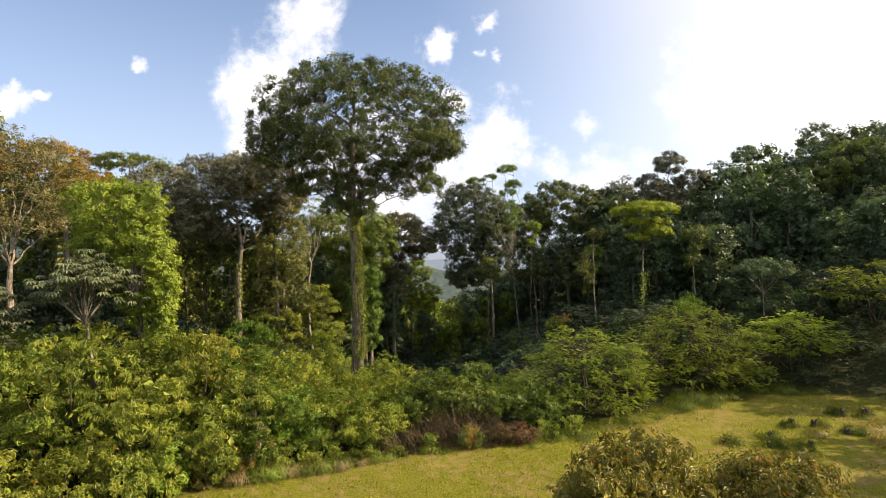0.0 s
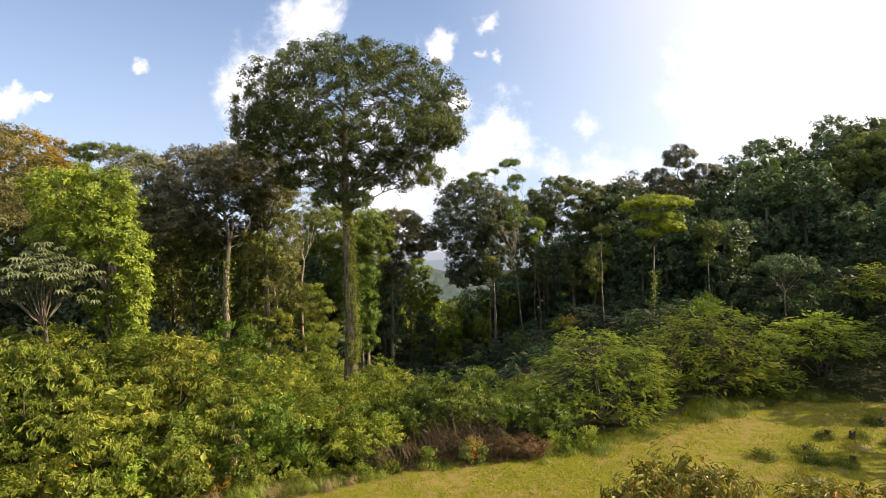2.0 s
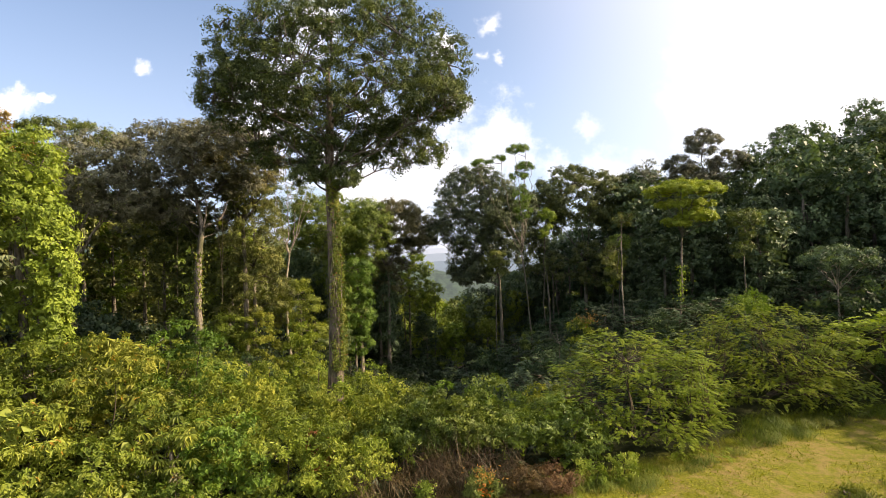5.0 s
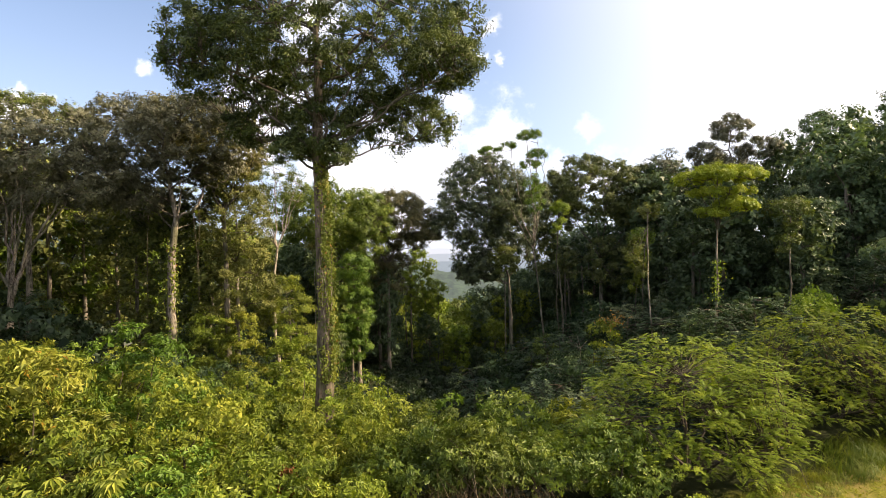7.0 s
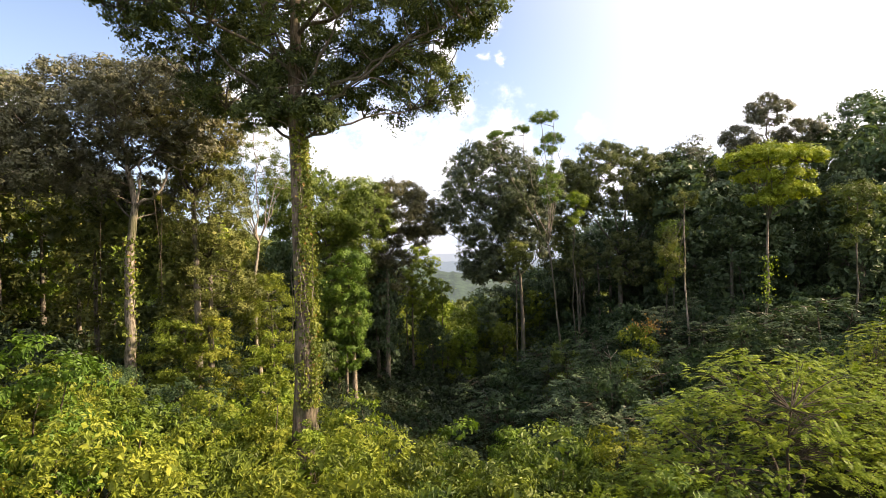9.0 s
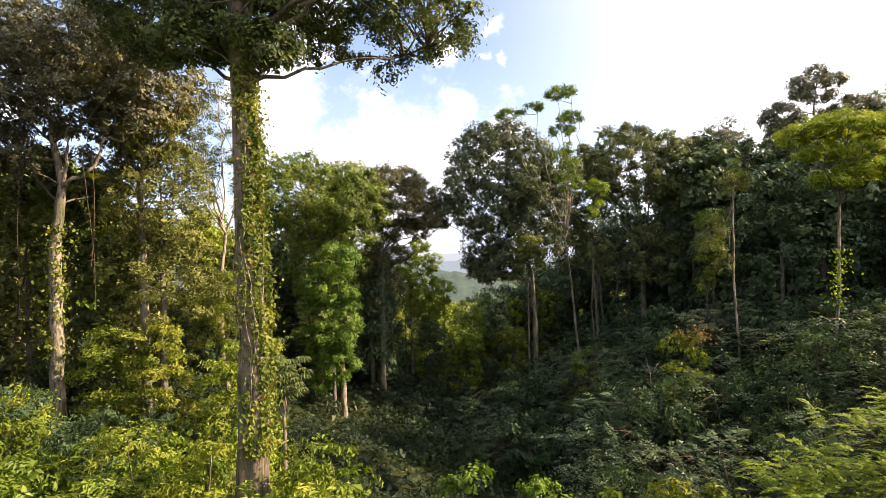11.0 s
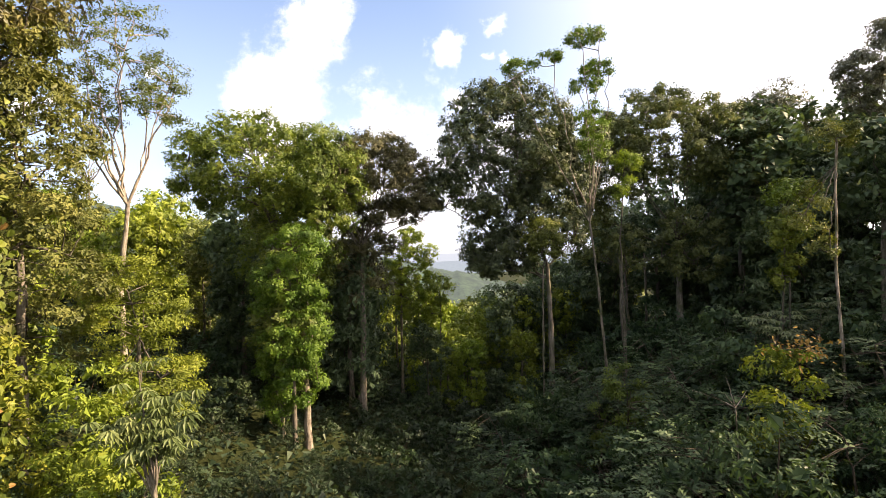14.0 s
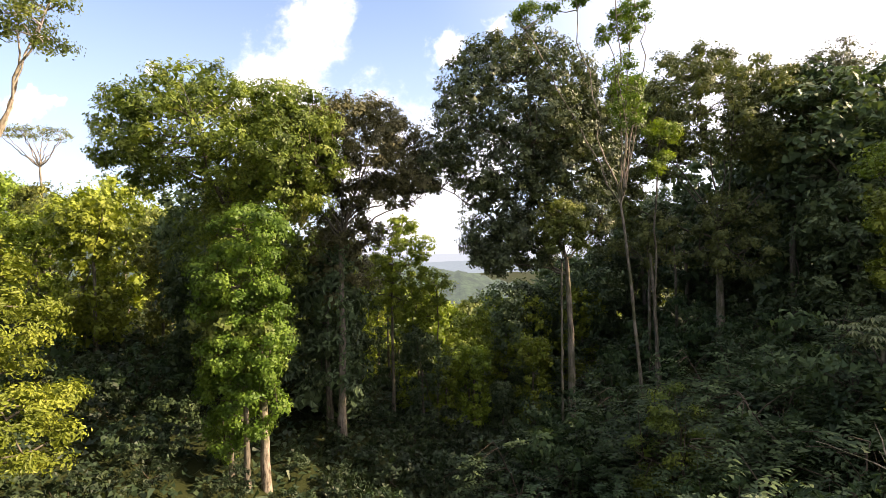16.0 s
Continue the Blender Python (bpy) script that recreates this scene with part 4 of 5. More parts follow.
tree("ridge_tree", (43.0, 102), (42.8, 102, 20.0), [(43.4, 101.5, 30.4, 2.8, 2.8, 2.3, 24, 1.0), (47.6, 102, 27.4, 3.4, 3.2, 2.0, 20, 1.0), (39.6, 102, 27.0, 2.6, 2.6, 2.0, 16, 1.0), (42.5, 102.5, 24.6, 5.0, 3.4, 2.6, 24, 1.3)],
     LEAF_GREY, BARK_GREY, "dark open-crowned tree on the ridge line", 33, leaf=0.28, twigs=32, per=8, radius=0.4, limbs=8, limb_k=0.7)
tree("ridge_tree", (63.4, 112.5), (63.4, 112, 24.0), [(63.6, 112, 33.2, 2.8, 2.8, 1.9, 12, 1.2), (60.0, 112, 27.5, 6.0, 5.5, 4.6, 30, 1.6)],
     LEAF_DARK, BARK_GREY, "dark small-topped tree on the ridge line", 34, leaf=0.32, twigs=32, per=8, radius=0.4, limbs=7)
tree("ridge_tree", (79.0, 112.5), (79.0, 112, 26.0), [(79.2, 112, 36.2, 4.0, 4.0, 3.2, 20, 1.4), (83, 110, 32.0, 6, 6, 4.2, 26, 1.6)],
     LEAF_DARK, BARK_GREY, "dark tall tree high on the ridge line", 35, leaf=0.32, twigs=32, per=8, radius=0.4, limbs=7)
tree("ridge_tree", (74.0, 95), (74.0, 95, 20.0), [(74.0, 95, 28.6, 8.0, 7.0, 5.0, 46, 1.7), (66, 96, 25.5, 4.5, 4.5, 3.5, 18, 1.4)],
     LEAF_GREEN, BARK_GREY, "broad green tree crowning the shaded hillside", 36, leaf=0.32, twigs=32, per=8, radius=0.45, limbs=8)
tree("small_forked_tree", (40.0, 67.0), (40.0, 67.0, 9.2), [(40.0, 66.8, 12.4, 3.8, 3.4, 1.5, 22, 1.0)], LEAF_DARK, BARK_PALE,
     "small flat-topped tree with a pale forked stem", 37, leaf=0.28, twigs=30, per=7, radius=0.11, limbs=7, flat_z=0.4, limb_k=0.9, low_limbs=True, limb_bark=BARK_PALE)

tree("flat_topped_tree", (-56.6, 132.0), (-56.7, 132.0, 22.8),
     [(-57.0, 132, 27.3, 4.9, 4.2, 0.8, 26, 1.0)], LEAF_OLIVE, BARK_PALE, "slender flat-topped tree with bare spreading limbs", 48, leaf=0.24, twigs=18, per=6, radius=0.22, limbs=9, limb_k=0.7, flat_z=0.4, limb_bark=BARK_PALE, low_limbs=True, core=0)

# bromeliads and hanging vines on the grey-crowned tree
rng = np.random.default_rng(170)
for x, y, z, r in ((-26.6, 72.4, 17.2, 0.9), (-25.2, 72.6, 18.0, 0.8), (-27.9, 72.2, 15.6, 0.6)):
    a = rng.uniform(0, 2 * math.pi, 46)
    ax = np.stack([np.cos(a), np.sin(a), rng.uniform(0.1, 1.3, 46)], 1)
    ax /= np.linalg.norm(ax, axis=1)[:, None]
    c = np.array((x, y, z)) - np.array(grey_tree.location) + ax * r * 0.5
    part("bromeliad", Geo().leaves(c, np.stack([-np.cos(a) * 0.5, -np.sin(a) * 0.5, np.ones(46)], 1), ax, r, r * 0.09, 0.2), LEAF_VINE, grey_tree, "spiky yellow-green bromeliad")
for x, y, z in ((-25.4, 71.8, 19.0), (-24.6, 71.6, 20.0), (-29.4, 71.6, 19.5)):
    p = np.array((x, y, z)) - np.array(grey_tree.location)
    part("hanging_vine", Geo().tube(bend(p, p + np.array((rng.uniform(-0.6, 0.6), 0.3, -rng.uniform(7, 11))), 0.0, 9, rng, 0.02), np.full(9, 0.022), 5), BARK_TWIG, grey_tree, "thin hanging vine", True)

# slim trees that stand before the dark hillside
SLIM = [(17.6, 106.6, 18.6, 1, 1.5), (25.4, 92.0, 13.4, 1, 1.7), (24.2, 90.4, 10.6, 1, 1.4), (35.4, 76.0, 16.0, 0, 1.8), (41.5, 88.0, 16.0, 0, 2.0), (-2.6, 118.0, 5.5, 1, 1.8), (-11.6, 109.0, 8.0, 0, 1.7)]
for k, (x, y, z, kind, r) in enumerate(SLIM):
    tree("slim_hillside_tree", (x, y), (x + 0.3, y, z), [(x + 0.3, y - 0.3, z + 0.9, r, r, r * 0.8, 12, 0.55 * r), (x - 0.3, y - 0.4, z - 2.4, r * 0.6, r * 0.6, r * 0.7, 6, 0.35 * r), (x + 0.6, y - 0.3, z - 1.2, r * 0.5, r * 0.5, r * 0.4, 4, 0.35 * r)],
         (LEAF_GREEN, LEAF_YELLOW)[kind], (BARK_GREY, BARK_LIMB)[kind], "slim tree with a thin trunk and a small leafy head", 600 + k, leaf=0.24, twigs=24, per=8, radius=0.1, limbs=5, group="slim hillside trees", lean=0.06, core=2)
# bare snags in the dark of the forest edge
for k, (x, y, z) in enumerate([(21.6, 120.0, 10.6), (22.6, 121.0, 9.0), (25.2, 122.0, 9.4), (19.2, 112.0, 9.0)]):
    rng = np.random.default_rng(640 + k)
    z0 = ground_z(x, y) - 0.3
    snag = thing("tree_snag", (x, y, z0), "thin bare broken grey tree trunk in the shade", "tree", "bare snags")
    part("trunk", Geo().tube(bend((0, 0, 0), (rng.uniform(-0.4, 0.4), 0, z - z0), 0.0, 9, rng, 0.02), np.linspace(0.2, 0.12, 9), 8), BARK_GREY, snag, soft=True)
    for q in range(3):
        h = (z - z0) * rng.uniform(0.55, 0.95)
        part("broken_limb", Geo().tube(bend((0, 0, h), (rng.uniform(-1, 1), -0.3, h + rng.uniform(0.3, 1.0)), 0.05, 5, rng, 0.05), np.linspace(0.06, 0.02, 5), 5), BARK_PALE, snag, soft=True)

# cecropia with broad pale hand-shaped leaves
def cecropia(base, top, label, seed, heads=22, reach=3.3, rise=1.5, size=0.62, slim=0.36, mat=None):
    rng = np.random.default_rng(seed)
    z0 = ground_z(*base) - 0.15
    root = thing("cecropia_tree", (*base, z0), label, "tree")
    top = np.array((top[0] - base[0], top[1] - base[1], top[2] - z0))
    g = Geo().tube(bend((0, 0, 0), top * (1, 1, 0.86), 0.0, 10, rng, 0.02), np.linspace(0.16, 0.09, 10), 9)
    part("trunk", g, BARK_PALE, root, soft=True)
    leaves = Geo()
    for k in range(heads):
        a = rng.uniform(0, 2 * math.pi)
        r = reach * math.sqrt(rng.random())
        tip = top + np.array((math.cos(a) * r, math.sin(a) * r * 0.8, rise * (0.4 - (r / reach) ** 2) + rng.normal() * 0.6))
        if k % 3 == 0:
            g = Geo().tube(bend(top * (1, 1, 0.7), tip - np.array((0, 0, 0.15)), 0.05, 7, rng, 0.05), np.linspace(0.05, 0.02, 7), 6)
            part("limb", g, BARK_GREY, root, soft=True)
        for _ in range(5):
            c0 = tip + rng.normal(size=3) * np.array((0.5, 0.5, 0.22))
            m = 9
            ang = np.linspace(0, 2 * math.pi, m, endpoint=False) + rng.uniform(0, 1)
            ax = np.stack([np.cos(ang), np.sin(ang), np.full(m, -0.28)], 1) + rng.normal(size=3) * 0.25
            L = size * rng.uniform(0.8, 1.2)
            leaves.leaves(c0 + ax * L * 0.5, np.tile((0, 0, 1.0), (m, 1)) + ax * 0.4, ax, L, L * slim, 0.18)
    part("crown", leaves, mat or LEAF_PALE, root)
    return root


cecropia((-26.8, 41.2), (-27.0, 40.0, 15.3), "cecropia with silvery pale hand-shaped leaves", 41, 62, 3.3, 1.9, 0.5, 0.4)
cecropia((-33.5, 38.0), (-33.5, 38.0, 13.0), "cecropia with silvery pale hand-shaped leaves", 42, 44, 3.0, 1.7, 0.5, 0.4)
cecropia((-14.6, 40.5), (-14.3, 39.6, 5.4), "young cecropia with large green hand-shaped leaves", 43, 9, 1.3, 0.7, 0.5, 0.3, LEAF_BUSH)

# ---- feathery trees by the lawn ----
feather_tree("feathery_tree", (26.0, 57.0), (9.0, 5.6, 9.0), LEAF_FEATHER, "spreading small tree with tiered feathery sunlit leaves", 51, tiers=400, sprays=13, low=0.14, skirt=0.34, frond=0.55, leaflets=8, leaf_l=0.16, leaf_w=0.085)
feather_tree("feathery_tree", (13.4, 51.0), (7.3, 5.8, 8.6), LEAF_FEATHER, "spreading small tree with tiered feathery sunlit leaves", 52, tiers=300, sprays=13, frond=0.55, leaflets=8, leaf_l=0.16, leaf_w=0.085)
feather_tree("feathery_tree", (38.0, 58.6), (5.6, 4.4, 6.8), LEAF_FEATHER, "spreading small tree with tiered feathery sunlit leaves", 53, tiers=130, sprays=9, low=0.42, skirt=0.0, frond=0.75, leaflets=8, leaf_l=0.24, leaf_w=0.11)
feather_tree("feathery_tree", (50.0, 62.0), (7.0, 5.0, 7.5), LEAF_FEATHER, "open feathery tree at the lawn's shaded end", 54, tiers=130, sprays=9, low=0.45, skirt=0.0, frond=0.7, leaflets=8, leaf_l=0.24, leaf_w=0.11)
shrub("slender_young_tree", (28.5, 62.0), (1.7, 1.5, 9.5), LEAF_FRESH, "slender young tree rising above the feathery crowns", 55, leaf=0.28, lobes=22, lobe_r=0.55, twigs=12, per=6, spread=0.3, stems=3, category="tree", foot=6.4, core=1)

# ---- the thicket between lawn and forest ----
THICKET_FRONT = [  # x, y, half width, height, kind
    (-26.5, 37.5, 4, 9.6, 1), (-22, 37.2, 3.8, 7.6, 1), (-30.5, 36, 4.2, 10, 0), (-18, 38, 3.2, 5.6, 0), (-23.5, 41.5, 4, 8.4, 0),
    (-28, 42, 4, 7.6, 0), (-15.8, 41.2, 3, 6.2, 0), (-12.5, 41.4, 2.8, 5, 2), (-9.4, 42, 3, 5, 0), (-35, 40.5, 4.2, 6.5, 0),
    (-20.6, 34.4, 2.6, 3.2, 1), (-23.8, 33.6, 2.8, 4, 0), (-27.6, 32.6, 3, 4.4, 1), (-31.5, 31.8, 3, 5, 0)]
THICKET_MIDDLE = [  # x, y, half width, height, kind
    (-19.5, 43.5, 3.6, 8.2, 1), (-6.2, 42.8, 2.8, 4.8, 0), (-14, 46.5, 3.4, 7.4, 0), (-10, 46.5, 3.2, 5.8, 0), (-6, 46.8, 3.2, 6.2, 0),
    (-2.5, 46.2, 3, 5.2, 4), (0.8, 46.8, 3.2, 5, 4), (4.4, 46.6, 3, 4, 4), (7.6, 47.6, 2.8, 4.2, 4), (-18.3, 49.5, 2.8, 8, 2),
    (-22.5, 47.5, 3.8, 6.2, 0), (-13.8, 52, 3.2, 5, 0), (-5.8, 52.5, 3.2, 6.4, 0), (-1.5, 51.5, 3.2, 6.4, 4), (3.2, 52.5, 3.4, 6, 4),
    (-27, 50, 4, 5, 0), (-31.5, 45, 4, 6, 0)]
THICKET_BACK = [  # x, y, half width, height, kind
    (-17.8, 56, 3.6, 5.9, 2), (-22.5, 54.5, 3.6, 5.4, 0), (-6.6, 57.5, 2.4, 6.7, 3), (-13.2, 59, 3, 5, 3), (-19.5, 63, 3.6, 2.8, 2),
    (-25, 61.5, 3.8, 3.4, 0), (-30, 57, 4, 2.6, 2), (-11, 65.5, 3, 5.4, 0), (-24.5, 58.5, 2.6, 1.6, 0), (-20.8, 59.8, 2.4, 3.5, 3),
    (-16.6, 61.2, 2.6, 5.1, 0), (-12.9, 62.6, 2.3, 5.5, 3), (-8, 62.2, 2.2, 5.2, 0), (-28.4, 60, 2.6, 0.8, 0), (-17.5, 66.5, 2.2, 3.9, 3),
    (1.2, 56.6, 2.3, 5.2, 0), (4.9, 58, 2.2, 5.2, 2), (8.6, 58.6, 2.3, 5.4, 0), (-9, 55.2, 1.7, 5.2, 3), (-11.8, 57.6, 1.6, 5, 0),
    (-1.6, 61, 2.4, 7.4, 2), (2.8, 61.5, 2.2, 6.6, 2), (-16.4, 37, 2, 3.8, 1), (-13.6, 38.6, 1.8, 3.4, 3), (-19, 35.4, 1.8, 3.2, 3)]
KINDS = [(LEAF_BUSH, 0.25, 0.42, 0.45, "dense green leafy bush in the thicket"), (LEAF_MANGO, 0.34, 0.32, 0.9, "bushy tree with drooping yellow-green leaves"),
         (LEAF_FRESH, 0.27, 0.45, 0.3, "fresh green leafy bush in the thicket"),
         (LEAF_LIME, 0.25, 0.46, 0.2, "bright lime-green leafy bush below the tall tree"),
         (LEAF_THICKET, 0.26, 0.44, 0.4, "deep green leafy bush standing over dry stems")]
for seed, (x, y, rx, h, kind) in enumerate(THICKET_FRONT + THICKET_MIDDLE + THICKET_BACK):
    ry = rx * 0.84
    mat, leaf, aspect, hang, label = KINDS[kind]
    shrub("thicket_bush", (x, y), (rx, ry, h), mat, label, 100 + seed, leaf=leaf, aspect=aspect, hang=hang, lobes=int(12 + rx * h * 1.0), lobe_r=1.12, flat_z=0.75, twigs=26, per=8, spread=0.16, category="bush", group="thicket bushes", foot=2.3 if kind == 4 and y < 47.2 else 0.0)
for k, (x, rx, hgt) in enumerate([(7.0, 3.6, 8.5), (12.7, 3.1, 8.0)]):
    shrub("bronze_bush", (x, 19.5 + 0.6 * k), (rx, 3.0, hgt), LEAF_HEDGE, "bronze-tinged leafy bush standing on the lawn", 141 + 3 * k, leaf=0.24, aspect=0.34, hang=0.8, lobes=170, lobe_r=0.95, hollow=0.15, flat_z=0.85, spread=0.16, twigs=34, per=7, core=5, category="bush", group="bronze bushes")
orange_bush = shrub("orange_tipped_bush", (16.7, 77.7), (2.1, 1.9, 9.3), LEAF_BUSH, "green bush with orange young leaves on top", 142, leaf=0.28, lobes=46, lobe_r=0.75, twigs=20, per=7, flat_z=0.8, category="bush")
rng = np.random.default_rng(143)
tops = np.array((0.5, -0.5, 9.0)) + rng.normal(size=(120, 3)) * np.array((0.65, 0.55, 0.4))
part("young_leaves", Geo().leaves(tops, unit(rng, 120) * 0.6 + np.array((0, -0.5, 0.9)), unit(rng, 120) + np.array((0, 0, -0.4)), 0.3, 0.14), LEAF_ORANGE, orange_bush, "bright orange young leaves")
for k, (x, y, rx, hgt, mat) in enumerate([(-24.6, 73.0, 2.4, 8.0, LEAF_YELLOW), (-21.0, 72.4, 2.2, 8.6, LEAF_BUSH), (-17.4, 73.5, 2.4, 9.0, LEAF_YELLOW), (-27.2, 68.0, 2.0, 3.4, LEAF_BUSH), (-14.6, 71.5, 2.0, 8.0, LEAF_BUSH), (-13.6, 67.0, 1.8, 6.0, LEAF_YELLOW)]):
    shrub("sunlit_bush", (x, y), (rx, rx * 0.9, hgt), mat, "tall bush with sunlit yellow-green leaves", 150 + k, leaf=0.3, lobes=34, lobe_r=0.85, twigs=20, per=7, hang=0.2, flat_z=0.5, category="bush", group="sunlit bushes")
# a patch of sun put into the bush as lighter leaf colour
shrub("sunlit_valley_bush", (11.9, 90.6), (2.6, 2.0, 8.6), LEAF_SUN_PATCH, "valley bush with yellow-green leaves lightened for a sun patch", 67, leaf=0.24, lobes=46, lobe_r=0.8, twigs=20, per=7, flat_z=0.6, category="bush")
cecropia((-11.9, 69.0), (-11.6, 68.6, 5.3), "young tree with drooping rosettes of narrow leaves", 44, 34, 0.75, 1.3, 0.42, 0.3, LEAF_ROSETTE)

# a thin dead sapling that stands out of the valley shrubs
dead = thing("dead_sapling", (13.4, 76.0, ground_z(13.4, 76.0)), "thin bare grey dead sapling among the shrubs", "sapling")
rng = np.random.default_rng(160)
rise = 2.64 - ground_z(13.4, 76.0)
stem = bend((0, 0, -0.2), (0.1, 0.9, rise), 0.0, 9, rng, 0.01)
part("stem", Geo().tube(stem, np.linspace(0.06, 0.035, 9), 6), BARK_PALE, dead, soft=True)
for tx, ty, tz in ((-1.5, 2.1, rise + 0.6), (-0.2, 1.2, rise + 1.5), (1.1, 1.6, rise + 0.7), (-0.7, 0.4, rise + 0.9)):
    part("twig", Geo().tube(bend(stem[-1], (tx, ty, tz), 0.04, 6, rng, 0.05), np.linspace(0.03, 0.01, 6), 5), BARK_PALE, dead, soft=True)

pole = thing("dead_pole", (-11.6, 57.2, ground_z(-11.6, 57.2)), "thin pale dead pole leaning among the bushes", "pole")
part("stem", Geo().tube(bend((0, 0, -0.2), (0.7, 0.2, 4.9 - ground_z(-11.6, 57.2)), 0.0, 7, np.random.default_rng(161), 0.01), np.linspace(0.045, 0.025, 7), 6), BARK_PALE, pole, soft=True)

# small trees with silvery leaves before the dark hillside
cecropia((22.7, 89.0), (22.6, 88.7, 5.0), "slim shaded cecropia with silvery grey leaves", 72, 9, 1.4, 0.7, 0.5, 0.34)
cecropia((26.8, 90.4), (26.7, 90.1, 5.0), "slim shaded cecropia with silvery grey leaves", 73, 7, 1.1, 0.7, 0.45, 0.34)
cecropia((28.8, 82.0), (28.7, 81.7, 4.5), "slim shaded cecropia with silvery grey leaves", 74, 9, 1.5, 0.6, 0.5, 0.34)

# ---- forest on the slopes ----
TEMPL, LOW, FAR = [], [], []
def template(into, x, y, seed, mat, h, crown, label, name="forest_tree", leaf=0.6, twigs=14, per=4, **more):
    z = ground_z(x, y)
    env = [(x + a, y + b, z + h * c, rx, ry, h * rz, cnt, lr) for a, b, c, rx, ry, rz, cnt, lr in crown]
    into.append(tree(name, (x, y), (x, y, z + h * 0.6), env, mat, BARK_GREY, label, seed, leaf=leaf, twigs=twigs, per=per, radius=0.3, limbs=3, sides=7, spread=0.45, group="forest trees", sub=False, core=14, **more))


template(TEMPL, 36, 90, 201, LEAF_HILL_SHADE, 20, [(0, 0, 0.76, 4.6, 4.6, 0.24, 30, 1.7), (0, 0, 0.4, 3.6, 3.6, 0.28, 16, 1.5), (0, 0, 0.14, 3.6, 3.6, 0.15, 10, 1.5)], "round-crowned forest tree on the slope")
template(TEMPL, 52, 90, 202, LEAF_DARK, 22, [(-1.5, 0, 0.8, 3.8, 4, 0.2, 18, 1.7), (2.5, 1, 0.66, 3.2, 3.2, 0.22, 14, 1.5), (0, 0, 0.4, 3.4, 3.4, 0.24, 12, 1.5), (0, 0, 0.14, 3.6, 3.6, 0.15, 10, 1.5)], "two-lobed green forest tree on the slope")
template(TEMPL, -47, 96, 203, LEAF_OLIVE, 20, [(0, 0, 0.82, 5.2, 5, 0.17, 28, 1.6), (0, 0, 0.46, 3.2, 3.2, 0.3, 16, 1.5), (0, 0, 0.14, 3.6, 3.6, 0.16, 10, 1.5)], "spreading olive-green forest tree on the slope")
template(TEMPL, 42, 84, 204, LEAF_HILL_SHADE, 15, [(0, 0, 0.68, 3.6, 3.6, 0.3, 28, 1.5), (0.4, 0, 0.3, 3.6, 3.6, 0.28, 20, 1.5)], "leafy dark forest tree clothed to the ground")
template(TEMPL, -44, 130, 205, LEAF_YELLOW, 19, [(0, 0, 0.76, 4.4, 4.4, 0.23, 26, 1.7), (0, 0, 0.36, 4.0, 4.0, 0.3, 18, 1.6), (0, 0, 0.14, 4.0, 4.0, 0.14, 10, 1.5)], "yellow-green forest tree on the slope")
template(FAR, 4, 165, 206, LEAF_GREEN, 18, [(0, 0, 0.62, 5.2, 5.2, 0.34, 18, 2.1), (0, 0, 0.24, 5.0, 5.0, 0.24, 12, 2.0)], "distant green forest tree below the gap", leaf=1.0, twigs=9, per=5)
template(FAR, -6, 180, 207, LEAF_YELLOW, 18, [(0, 0, 0.62, 5.0, 5.0, 0.34, 18, 2.1), (0, 0, 0.24, 4.8, 4.8, 0.24, 12, 2.0)], "distant yellow-green forest tree below the gap", leaf=1.0, twigs=9, per=5)
rng = np.random.default_rng(77)


def fill(into, x0, x1, y0, y1, count, pick, s0=0.8, s1=1.15, gap=4.4, seed=5):
    """Copies of the templates spread over a stretch of the slope."""
    kept, tries = [], 0
    while len(kept) < count and tries < count * 60:
        tries += 1
        x, y = rng.uniform(x0, x1), rng.uniform(y0, y1)
        if all((x - a) ** 2 + (y - b) ** 2 > gap ** 2 for a, b in kept):
            kept.append((x, y))
    scatter_copies(into, [(x, y, rng.uniform(s0, s1), pick[int(rng.integers(len(pick)))]) for x, y in kept], seed + count)


LOW += [feather_tree("understorey_shrub", (14.0, 86.5), (4.0, 3.6, 5.4), LEAF_UNDER_SHADE, "feathery shrub in the shaded valley", 61, tiers=40, sprays=5, frond=1.0, leaflets=5, leaf_l=0.4, leaf_w=0.15, category="shrub", group="understorey"),
        shrub("understorey_shrub", (20.0, 88.0), (3.4, 3.2, 5.0), LEAF_UNDER_SHADE, "broad-leaved shrub in the shaded valley", 62, leaf=0.38, lobes=22, lobe_r=1.1, twigs=14, per=5, group="understorey"),
        shrub("understorey_shrub", (-3.0, 90.0), (3.2, 3.2, 3.6), LEAF_SHADE, "low shrub with shade-darkened leaves on the valley floor", 63, leaf=0.44, lobes=16, lobe_r=1.0, twigs=12, per=5, group="understorey")]
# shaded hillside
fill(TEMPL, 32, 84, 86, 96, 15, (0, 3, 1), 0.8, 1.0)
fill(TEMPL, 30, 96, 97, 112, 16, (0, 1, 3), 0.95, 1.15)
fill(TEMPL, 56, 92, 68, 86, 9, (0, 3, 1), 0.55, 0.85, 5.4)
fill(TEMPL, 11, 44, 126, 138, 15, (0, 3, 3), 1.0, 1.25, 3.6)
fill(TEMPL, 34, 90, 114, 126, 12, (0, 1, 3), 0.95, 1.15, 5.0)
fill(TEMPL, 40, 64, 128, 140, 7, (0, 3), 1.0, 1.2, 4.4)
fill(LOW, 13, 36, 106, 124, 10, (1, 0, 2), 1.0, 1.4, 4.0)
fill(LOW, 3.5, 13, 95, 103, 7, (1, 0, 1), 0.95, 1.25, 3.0)
